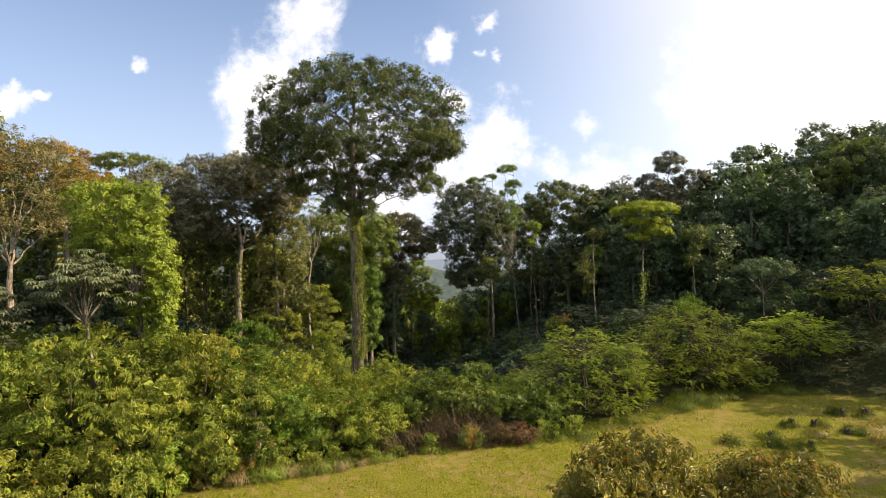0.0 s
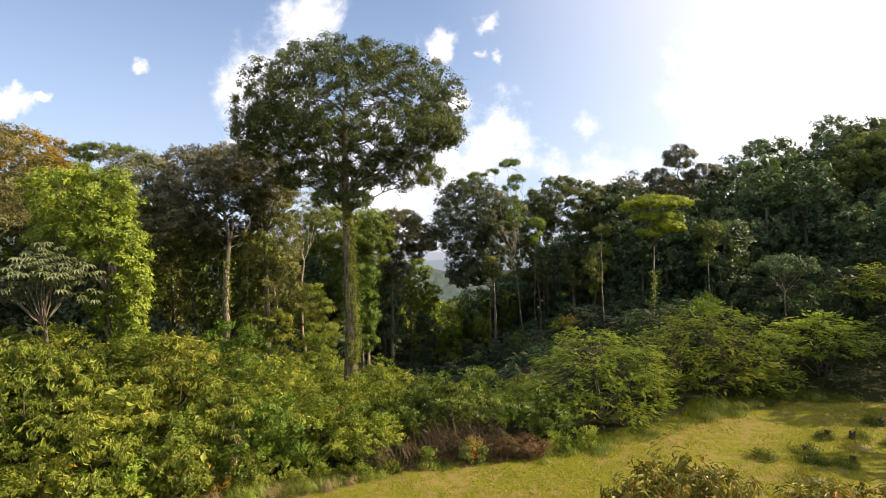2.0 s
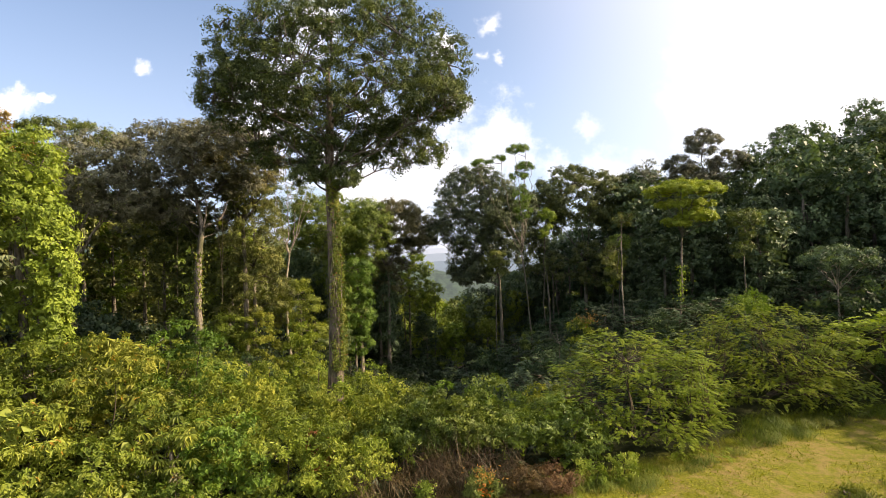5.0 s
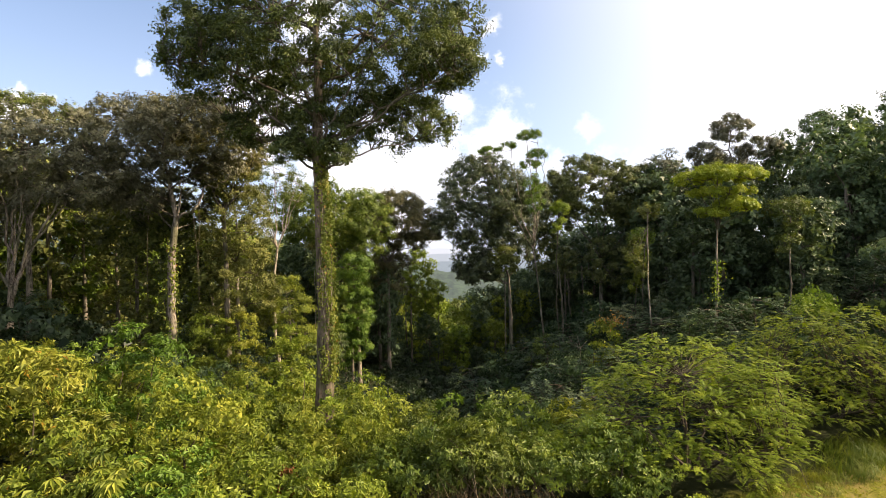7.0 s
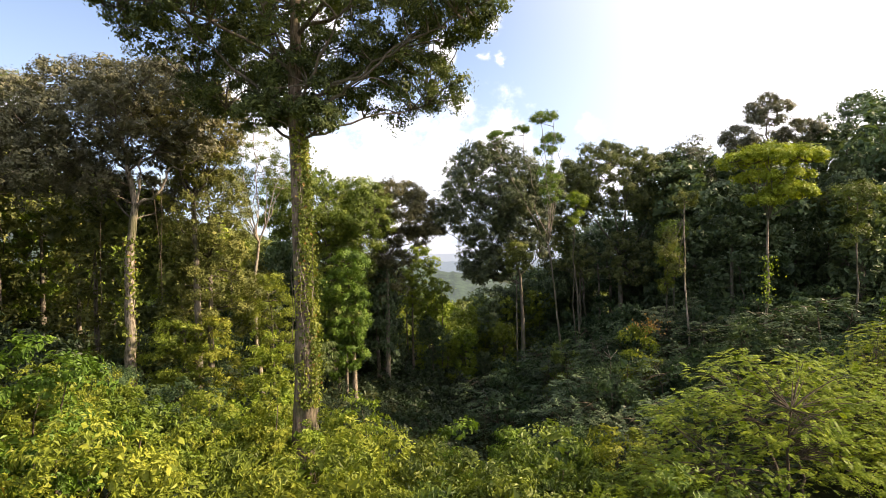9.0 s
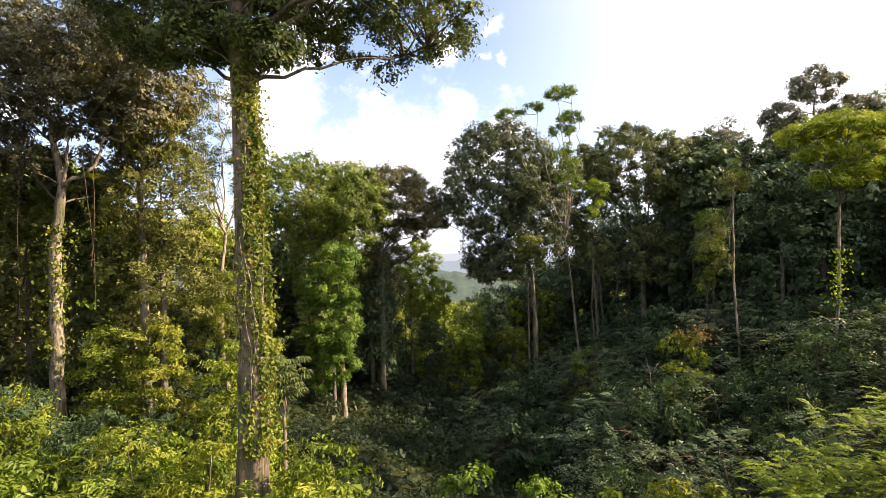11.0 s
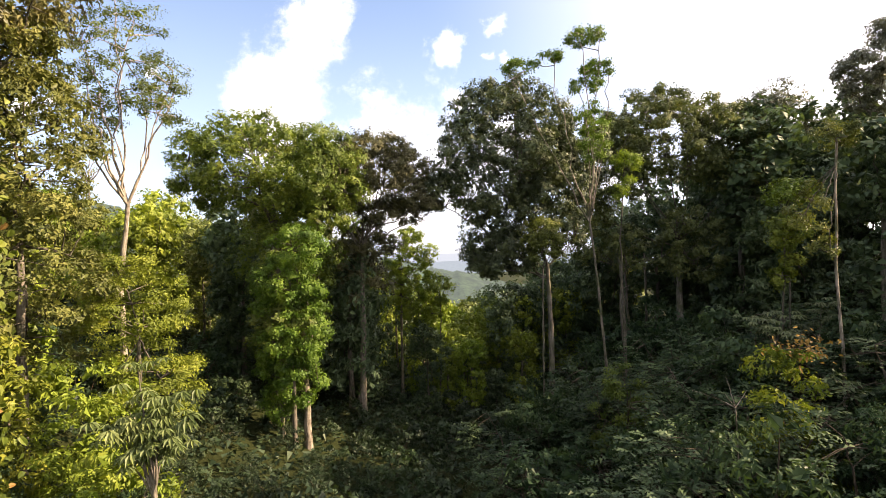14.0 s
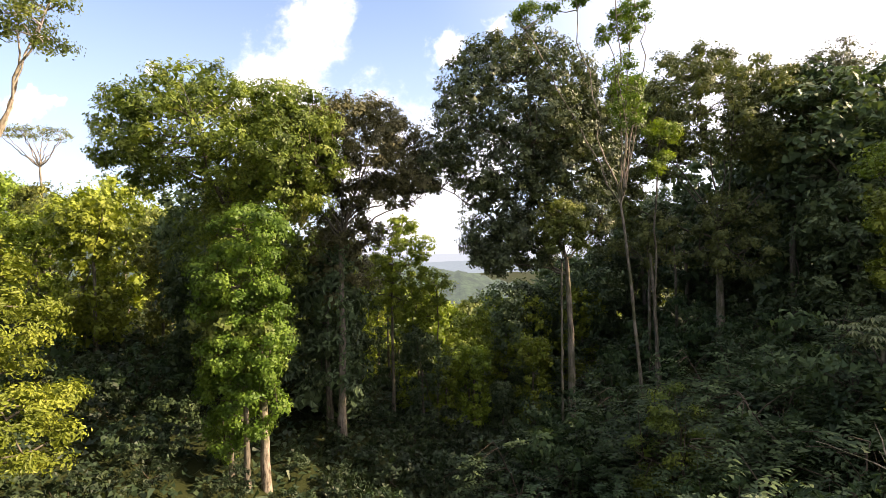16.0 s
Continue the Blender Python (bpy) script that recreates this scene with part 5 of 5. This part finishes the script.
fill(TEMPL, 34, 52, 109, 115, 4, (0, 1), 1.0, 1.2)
# trees past the lawn's end, whose shade falls on the grass
scatter_copies(TEMPL, [(49, 49, 0.62, 0), (47.5, 38.5, 0.6, 1), (52.5, 44, 0.66, 3), (58, 54, 0.8, 0), (44.5, 32.5, 0.56, 1), (46, 27, 0.6, 3)], 9)
# left slope; the yellow-green copies brighten it in place of sunlight
fill(TEMPL, -72, -38, 80, 96, 13, (2, 4, 2), 0.85, 1.05)
fill(TEMPL, -37, -25, 78, 83, 4, (2, 4, 2), 0.75, 0.9, 3.4)
fill(TEMPL, -58, -33, 108, 124, 10, (4, 4, 4, 2), 0.58, 0.78, 4.0)
fill(TEMPL, -80, -42, 126, 150, 9, (4, 4, 2), 0.7, 0.9)
fill(TEMPL, -28, -10, 107, 118, 11, (0, 3, 2), 0.85, 1.1)
fill(TEMPL, -62, -48, 54, 74, 4, (2, 0, 1), 0.8, 1.05, 6.0)
# beyond the gap
fill(TEMPL, -16, 18, 122, 150, 22, (4, 4, 4, 1), 0.6, 0.8, 3.8)
fill(TEMPL, -9, 11, 115, 123, 8, (4, 1, 3), 0.42, 0.56, 3.0)
fill(TEMPL, 3, 16, 124, 142, 9, (4, 1, 4), 0.62, 0.8, 3.4)
fill(FAR, -30, 50, 148, 230, 34, (1, 1, 0), 0.7, 1.0, 5.0)
fill(FAR, -50, 80, 230, 420, 34, (0, 1, 0), 0.9, 1.4, 8.0)

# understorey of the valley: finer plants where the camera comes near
NEAR = [feather_tree("valley_shrub", (14.0, 78.5), (4.0, 3.6, 5.4), LEAF_HILL_SHADE, "feathery shrub in the shaded valley", 64, tiers=60, sprays=5, frond=0.9, leaflets=5, leaf_l=0.32, leaf_w=0.13, category="shrub", group="valley shrubs"),
        shrub("valley_shrub", (20.0, 74.0), (3.4, 3.2, 5.0), LEAF_UNDER_SHADE, "broad-leaved shrub in the shaded valley", 65, leaf=0.27, lobes=28, lobe_r=0.9, twigs=14, per=6, group="valley shrubs"),
        shrub("valley_shrub", (-3.0, 72.0), (3.0, 3.0, 3.6), LEAF_SHADE, "low shrub with shade-darkened leaves on the valley floor", 66, leaf=0.28, lobes=22, lobe_r=0.85, twigs=13, per=6, group="valley shrubs")]
fill(NEAR, 7, 32, 61, 71, 11, (0, 1, 0), 0.8, 1.15, 3.6)
fill(NEAR, 9, 32, 72.5, 81, 11, (0, 1, 0), 1.1, 1.45, 3.4)
fill(LOW, 13, 34, 82.5, 92, 12, (0, 1, 0), 1.2, 1.55, 3.2)
fill(LOW, 5, 12.5, 82.5, 88, 4, (0, 1), 0.9, 1.15, 3.0)
fill(LOW, 12, 34, 93, 100, 9, (1, 0), 1.1, 1.4, 3.2)
fill(LOW, 34, 62, 64, 84, 18, (1, 0), 0.8, 1.2, 3.6)
fill(NEAR, -9, 6, 66, 82, 9, (2, 2, 1), 0.4, 0.6, 3.4)
fill(LOW, -9, 6, 83, 100, 9, (2, 2, 1), 0.45, 0.65, 3.4)
fill(LOW, -10, 8, 101, 128, 18, (2, 1, 2), 0.7, 1.1, 3.2)
fill(NEAR, -30, -11, 64, 80, 11, (2, 1), 0.7, 1.0, 3.8)
fill(LOW, -34, -20, 82, 102, 14, (2, 2, 1), 0.7, 1.0, 3.0)
fill(LOW, -52, -31, 50, 74, 12, (1, 2), 1.1, 1.5, 4.4)
fill(NEAR, -20, -8, 81, 92, 9, (2,), 0.45, 0.7, 3.0)
fill(LOW, -20, -8, 93, 104, 8, (2,), 0.5, 0.8, 3.0)
fill(NEAR, 37, 54, 55, 66, 14, (0, 1), 0.32, 0.5, 2.2)

# low undergrowth that covers the forest floor, its leaf colour darkened for shade
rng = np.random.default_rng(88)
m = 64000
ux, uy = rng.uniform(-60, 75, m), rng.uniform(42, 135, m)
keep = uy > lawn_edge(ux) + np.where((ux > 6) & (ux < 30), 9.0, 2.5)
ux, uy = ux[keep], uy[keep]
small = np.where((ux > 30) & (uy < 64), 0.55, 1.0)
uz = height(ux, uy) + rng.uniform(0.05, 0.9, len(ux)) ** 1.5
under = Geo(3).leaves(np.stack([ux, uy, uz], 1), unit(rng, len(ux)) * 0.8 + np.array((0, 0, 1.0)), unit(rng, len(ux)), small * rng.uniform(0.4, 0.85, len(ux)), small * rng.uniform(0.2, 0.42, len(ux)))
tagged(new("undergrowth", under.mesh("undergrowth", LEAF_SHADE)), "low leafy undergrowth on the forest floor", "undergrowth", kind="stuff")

# far hills beyond the gap, their haze painted in as a bluish glow
def ridge(name, y, z_of, step, x0, x1, depth, mat, label, bumps, seed):
    rngr = np.random.default_rng(seed)
    xs = np.arange(x0, x1, step)
    ys = np.linspace(0, 1, 14)
    XX, KK = np.meshgrid(xs, ys)
    prof = np.sin(np.clip(KK * 0.5, 0, 1) * math.pi)
    top = z_of(XX)
    zz = -130 + (top + 130) * prof + rngr.normal(size=XX.shape) * bumps * prof
    a, b = np.meshgrid(np.arange(len(ys) - 1), np.arange(len(xs) - 1), indexing="ij")
    k = len(xs)
    g = Geo()
    g.add(np.stack([XX, y + KK * depth, zz], -1), np.stack([a * k + b, a * k + b + 1, (a + 1) * k + b + 1, (a + 1) * k + b], -1))
    return tagged(new(name, g.mesh(name, mat, True)), label, "hill", kind="structure")


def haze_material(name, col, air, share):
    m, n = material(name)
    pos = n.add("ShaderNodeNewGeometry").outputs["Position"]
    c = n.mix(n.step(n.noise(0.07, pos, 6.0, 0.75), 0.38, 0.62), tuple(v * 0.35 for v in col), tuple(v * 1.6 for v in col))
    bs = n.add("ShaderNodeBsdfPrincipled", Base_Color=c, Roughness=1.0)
    # air-coloured emission stands in for the haze of distance
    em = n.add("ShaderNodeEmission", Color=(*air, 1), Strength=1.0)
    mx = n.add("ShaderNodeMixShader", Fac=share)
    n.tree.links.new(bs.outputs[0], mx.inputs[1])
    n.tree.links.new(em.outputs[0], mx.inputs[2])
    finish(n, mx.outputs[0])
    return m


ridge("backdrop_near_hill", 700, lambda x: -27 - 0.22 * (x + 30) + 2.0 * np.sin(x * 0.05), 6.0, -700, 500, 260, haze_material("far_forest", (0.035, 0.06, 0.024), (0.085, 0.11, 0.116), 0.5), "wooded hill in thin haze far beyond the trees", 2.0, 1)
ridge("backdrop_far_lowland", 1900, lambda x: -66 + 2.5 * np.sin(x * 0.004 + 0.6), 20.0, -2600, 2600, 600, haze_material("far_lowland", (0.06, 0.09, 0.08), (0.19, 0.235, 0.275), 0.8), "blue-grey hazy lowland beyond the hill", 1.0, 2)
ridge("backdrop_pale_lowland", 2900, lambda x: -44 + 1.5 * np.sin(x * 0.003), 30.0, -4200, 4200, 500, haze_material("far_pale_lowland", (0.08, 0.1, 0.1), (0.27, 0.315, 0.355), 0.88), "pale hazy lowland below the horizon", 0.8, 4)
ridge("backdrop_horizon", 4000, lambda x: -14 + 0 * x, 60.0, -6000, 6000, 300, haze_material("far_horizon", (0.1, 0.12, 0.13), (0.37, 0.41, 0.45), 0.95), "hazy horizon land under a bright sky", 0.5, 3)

# ---- edge of the lawn and the grass ----
def tuft(rng, g, x, y, z, h, r, blades, lean=0.5, thin=0.07):
    """A clump of blades, each a narrow leaning leaf."""
    a = rng.uniform(0, 2 * math.pi, blades)
    rr = r * np.sqrt(rng.random(blades))
    hh = h * rng.uniform(0.55, 1.1, blades)
    ax = np.stack([np.cos(a) * lean, np.sin(a) * lean, np.ones(blades)], 1) + rng.normal(size=(blades, 3)) * 0.22
    ax /= np.linalg.norm(ax, axis=1)[:, None]
    c = np.stack([x + np.cos(a) * rr, y + np.sin(a) * rr, np.full(blades, z)], 1) + ax * hh[:, None] * 0.45
    nrm = np.stack([np.cos(a), np.sin(a), np.full(blades, 0.5)], 1) + rng.normal(size=(blades, 3)) * 0.4
    g.leaves(c, nrm, ax, hh, hh * thin + 0.012, 0.18)


BARK_STUMP = bark_material("bark_stump", (0.03, 0.022, 0.015), (0.10, 0.075, 0.05), 2.5, 0.3)
m_cut, n = material("cut_wood")
tc = n.add("ShaderNodeTexCoord").outputs["Object"]
n_w = n.noise(14.0, tc, 4.0)
bs = n.add("ShaderNodeBsdfPrincipled", Base_Color=n.mix(n_w, (0.04, 0.03, 0.02), (0.12, 0.09, 0.06)), Roughness=0.9)
finish(n, bs.outputs[0])


def stump(x, y, h, r, seed):
    rng = np.random.default_rng(seed)
    z = ground_z(x, y) - 0.05
    root = thing("tree_stump", (x, y, z), "dark weathered tree stump standing in the lawn", "stump", "stumps on the lawn")
    sides, rings = 14, 7
    ang = np.linspace(0, 2 * math.pi, sides, endpoint=False)
    lump = 1 + 0.12 * np.sin(ang * 3 + seed) + 0.07 * rng.normal(size=sides)
    verts = []
    for i, k in enumerate(np.linspace(0, 1, rings)):
        rad = r * (1 + 0.7 * math.exp(-k * 6)) * lump
        zz = h * k + (0.06 * rng.normal(size=sides) if i == rings - 1 else 0) * np.ones(sides)
        verts.append(np.stack([np.cos(ang) * rad, np.sin(ang) * rad, zz], 1))
    i, j = np.meshgrid(np.arange(rings - 1), np.arange(sides), indexing="ij")
    k = (j + 1) % sides
    g = Geo()
    g.add(np.concatenate(verts), np.stack([i * sides + j, i * sides + k, (i + 1) * sides + k, (i + 1) * sides + j], -1))
    bark = part("bark", g, BARK_STUMP, root, soft=True)
    top = verts[-1] * np.array((0.97, 0.97, 1.0)) - np.array((0, 0, 0.015))
    g = Geo(3)
    g.add(np.concatenate([top, [top.mean(0) - np.array((0, 0, 0.03))]]), np.stack([np.arange(sides), (np.arange(sides) + 1) % sides, np.full(sides, sides)], -1))
    part("cut_face", g, m_cut, bark, "weathered cut face")
    return root


STUMPS = [(21.2, 41.0, 0.55, 0.2), (25.3, 41.8, 0.7, 0.26), (28.4, 44.1, 0.75, 0.24), (30.2, 43.9, 0.8, 0.28), (34.4, 46.4, 0.8, 0.26), (36.2, 46.2, 0.95, 0.36),
          (31.6, 42.2, 0.6, 0.24), (24.2, 40.2, 0.5, 0.22), (14.6, 38.4, 0.7, 0.2), (27.2, 40.0, 0.5, 0.24)]
for k, (x, y, hgt, r) in enumerate(STUMPS):
    stump(x, y, 0.75 * hgt, 0.72 * r, 300 + k)


def weed(x, y, h, r, mat, label, seed, blades=90, name="weed_clump", category="weeds", lean=0.6, thin=0.05):
    rng = np.random.default_rng(seed)
    z = ground_z(x, y)
    root = thing(name, (x, y, z), label, category, "weeds along the lawn")
    g = Geo()
    tuft(rng, g, 0, 0, -0.02, h, r, blades, lean, thin)
    part("foliage", g, mat, root)
    return root


rng = np.random.default_rng(401)
for k, (x, y, hgt, r) in enumerate(STUMPS):
    for q in range(2):
        weed(x + rng.uniform(-0.9, 0.9), y + rng.uniform(-0.6, 0.4), rng.uniform(0.5, 0.95), rng.uniform(0.35, 0.7), LEAF_GRASS, "grassy weeds growing round a stump", 410 + 2 * k + q, 130)
for k, (x, y, hgt, r) in enumerate(STUMPS):
    if k % 2 == 0:
        shrub("stump_weed", (x + 0.6 * math.cos(k * 2.1), y + 0.25 + 0.4 * math.sin(k * 2.1)), (0.75, 0.6, 0.55 + 0.15 * (k % 3)), LEAF_GRASS, "leafy weed growing beside a stump", 530 + k, leaf=0.2, aspect=0.25, lobes=9, lobe_r=0.3, twigs=8, per=6, spread=0.2, hang=-0.8, stems=3, category="plant", group="weeds along the lawn")
for k, (x, y, r) in enumerate([(22.3, 37.4, 1.0), (34.0, 43.0, 1.2), (36.5, 44.0, 1.1), (29.0, 42.0, 0.8), (33.0, 40.0, 1.0)]):
    weed(x, y, 0.7, r, LEAF_HEDGE, "brownish low weeds on the lawn", 440 + k, 240)

# small plants along the edge
EDGE = [(-15.4, 37.4, 1.1, 2.6, LEAF_MANGO), (-14.3, 37.2, 0.75, 1.9, LEAF_ORANGE), (-13.3, 38.0, 1.1, 2.7, LEAF_HEDGE), (-12.1, 38.3, 1.1, 2.3, LEAF_MANGO), (-10.9, 38.5, 1.0, 2.4, LEAF_YELLOW), (-9.9, 39.0, 0.8, 1.6, LEAF_MANGO),
        (-8.4, 39.4, 0.7, 1.1, LEAF_BUSH), (-7.2, 39.5, 0.75, 1.2, LEAF_GRASS), (-5.8, 40.1, 0.65, 1.0, LEAF_BUSH), (-4.0, 40.7, 0.7, 1.0, LEAF_GRASS), (-1.5, 41.2, 0.75, 1.2, LEAF_BUSH),
        (8.2, 43.6, 1.2, 1.6, LEAF_BUSH), (10.4, 44.2, 1.2, 1.8, LEAF_BUSH), (-16.6, 36.2, 0.9, 1.5, LEAF_HEDGE), (-18.4, 35.4, 1.0, 1.6, LEAF_BUSH)]
for k, (x, y, r, hgt, mat) in enumerate(EDGE):
    shrub("edge_plant", (x, y), (r * (0.8, 1.1, 0.95)[k % 3], r * 0.9, hgt * (1.0, 0.75, 1.25, 0.9)[k % 4]), mat, "small leafy plant at the edge of the lawn", 460 + k, leaf=0.19, lobes=14, lobe_r=0.3, twigs=12, per=6, spread=0.16, hang=0.0, stems=3, category="plant", group="edge plants")
croton = shrub("croton_bush", (1.8, 41.9), (1.05, 0.9, 1.7), LEAF_GREEN, "small dark green croton bush with orange-red leaves inside", 481, leaf=0.24, aspect=0.34, lobes=22, lobe_r=0.42, twigs=16, per=6, spread=0.14, stems=4, category="bush")
rng = np.random.default_rng(482)
inner = np.array((-0.1, -0.75, 0.95)) + rng.normal(size=(36, 3)) * np.array((0.2, 0.12, 0.25))
part("red_leaves", Geo().leaves(inner, unit(rng, 36) * 0.6 + np.array((0.4, -0.7, 0.5)), unit(rng, 36) + np.array((0, 0, 0.5)), 0.24, 0.09), LEAF_CROTON, croton, "orange-red leaves")
upper = np.array((0.1, -0.2, 1.55)) + rng.normal(size=(90, 3)) * np.array((0.45, 0.35, 0.2))
part("yellow_leaves", Geo().leaves(upper, unit(rng, 90) * 0.6 + np.array((0.4, -0.5, 0.6)), unit(rng, 90) + np.array((0, 0, 0.9)), 0.24, 0.07), LEAF_ORANGE, croton, "yellow-orange young leaves")
for k, (x, y, r, hgt) in enumerate([(-4.6, 41.6, 0.8, 2.4), (-3.4, 42.0, 0.8, 2.8), (-2.2, 42.8, 0.9, 2.6), (-0.6, 43.0, 0.9, 2.8), (0.6, 42.8, 0.7, 2.4), (3.0, 42.6, 0.7, 2.2), (-1.4, 43.6, 1.0, 3.4), (0.0, 43.8, 1.0, 3.8), (1.6, 43.6, 0.9, 3.6), (3.6, 43.8, 0.8, 3.2), (-5.4, 41.8, 0.6, 2.8)]):
    weed(x, y, hgt, r, LEAF_BRUSH, "dry brown stems standing at the thicket's foot", 490 + k, 130, "dry_brush", "brush", 0.05, 0.004)
    weed(x + 0.3, y - 0.5, 0.7, r * 1.1, LEAF_FERN, "low dry reddish litter of fallen fronds", 596 + k, 110, "dry_fern", "fern", 0.9, 0.03)
for k, (x, y, r, hgt) in enumerate([(4.4, 42.2, 1.3, 2.0), (6.0, 42.4, 1.2, 1.7)]):
    shrub("dry_bush", (x, y), (r, 1.0, hgt), LEAF_FERN, "withered reddish-brown bush at the lawn's edge", 540 + k, leaf=0.16, aspect=0.22, lobes=26, lobe_r=0.5, twigs=22, per=7, spread=0.16, hang=0.2, stems=6, category="bush", group="dry bushes")
shrub("red_leaved_bush", (-7.9, 43.9), (0.8, 0.7, 4.2), LEAF_RED, "bush with rust-red leaves on its top in the thicket", 544, leaf=0.2, aspect=0.4, lobes=22, lobe_r=0.5, twigs=16, per=7, spread=0.16, stems=4, category="bush")
GRASS_RUN = [(31.5, 53.6, 1.3, 1.2), (33.2, 53.4, 1.3, 1.3), (34.8, 53.2, 1.2, 1.1), (36.4, 52.9, 1.2, 0.9), (22.8, 50.6, 1.3, 1.7), (25.0, 51.8, 1.3, 1.7), (27.0, 52.6, 1.3, 1.6), (7.4, 42.8, 1.2, 1.2), (8.8, 43.0, 1.2, 1.5), (10.2, 43.2, 1.1, 1.3), (11.6, 43.8, 1.2, 1.4), (12.8, 44.6, 1.2, 1.2), (14.2, 45.4, 1.2, 1.1), (16.0, 46.4, 1.2, 1.2),
             (18.0, 47.4, 1.2, 1.3), (20.0, 48.4, 1.2, 1.4), (22.0, 49.4, 1.3, 1.5), (24.0, 50.4, 1.3, 1.6), (26.0, 51.4, 1.3, 1.5), (28.5, 52.4, 1.3, 1.2)]
for k, (x, y, r, hgt) in enumerate(GRASS_RUN):
    weed(x + 0.5 * math.sin(k * 2.3), y + 0.2 + 0.4 * math.cos(k * 1.7), hgt * ((0.45, 0.7, 0.55)[k % 3] if x < 21 else (0.7, 0.9, 0.6)[k % 3]), r, LEAF_GRASS, "tall green grass at the edge of the lawn", 500 + k, 420, "tall_grass", "grass", 0.45, 0.022)
for k, (x, y, hgt) in enumerate([(-9.6, 38.6, 0.8), (-8.6, 38.9, 0.7), (-7.6, 39.0, 0.9), (-6.6, 39.3, 0.6), (-5.6, 39.6, 0.8), (-4.6, 40.0, 0.7), (-10.8, 38.2, 0.9), (-0.4, 41.0, 0.5), (6.6, 41.6, 0.5), (-14.6, 36.4, 1.3), (-13.4, 36.9, 1.5), (-12.2, 37.3, 1.4), (-11.4, 37.7, 1.3), (-10.2, 38.0, 1.2), (-9.0, 38.3, 1.1), (-7.9, 38.5, 1.0)]):
    weed(x, y, hgt, 0.6, (LEAF_STRAW, LEAF_GRASS, LEAF_YELLOW)[k % 3], "pale straw-coloured grass clump at the lawn's edge", 560 + k, 260, "grass_clump", "grass", 0.5, 0.015)

# the mown grass itself, in short blades
rng = np.random.default_rng(520)
m = 70000
bx, by = rng.uniform(-20, 44, m), rng.uniform(24, 55, m)
keep = by < lawn_edge(bx) + rng.uniform(-0.5, 2.2, m)
bx, by = bx[keep], by[keep]
patchy = np.sin(bx * 0.9 + 1.1) * np.sin(by * 1.1) + np.sin(bx * 0.37 - by * 0.5) + rng.normal(size=len(bx)) * 0.5 > -0.6
bx, by = bx[patchy], by[patchy]
hh = rng.uniform(0.05, 0.16, len(bx))
ax = rng.normal(size=(len(bx), 3)) * 0.5 + np.array((0, 0, 0.8))
g = Geo(3).leaves(np.stack([bx, by, height(bx, by) + hh * 0.4], 1), unit(rng, len(bx)) + np.array((0, 0, 0.6)), ax, hh * 1.4, hh * 0.45)
LEAF_LAWN = leaf_material("leaf_lawn", (0.095, 0.108, 0.011), (0.165, 0.17, 0.015), (0.255, 0.232, 0.033), 0.42, 0.08)
tagged(new("lawn_grass", g.mesh("lawn_grass", LEAF_LAWN)), "short yellow-green mown grass blades", "grass", kind="stuff")


# small palms whose fronds rise out of the bushes
def palm(x, y, z_top, seed, fronds=7):
    rng = np.random.default_rng(seed)
    z = ground_z(x, y) - 0.1
    h = z_top - z
    root = thing("small_palm", (x, y, z), "small palm with arching feather fronds among bushes", "palm", "small palms")
    part("trunk", Geo().tube(bend((0, 0, 0), (0.1, 0.05, h), 0.0, 6, rng, 0.02), np.linspace(0.07, 0.05, 6), 8), BARK_LIMB, root, soft=True)
    for q in range(fronds):
        a = q * 2 * math.pi / fronds + rng.uniform(-0.3, 0.3)
        d = np.array([[math.cos(a), math.sin(a), rng.uniform(0.2, 0.7)]])
        L = rng.uniform(1.6, 2.2)
        t = np.linspace(0, 1, 8)[:, None]
        dn = d / np.linalg.norm(d)
        rib = np.array((0.1, 0.05, h)) + dn * t * L + np.array((0, 0, 1.0)) * (0.3 * t - 0.55 * t * t) * L
        rib_part = part("frond", Geo().tube(rib, np.linspace(0.022, 0.006, 8), 5), LEAF_GRASS, root, soft=True)
        part("frond_blade", frond_geo(rng, np.array([[0.1, 0.05, h]]), d, L, 26, 0.5, 0.045, 0.55, 0.3), LEAF_GREEN, rib_part)


palm(-16.1, 58.0, 3.2, 701)
palm(-18.0, 52.0, 4.3, 702)
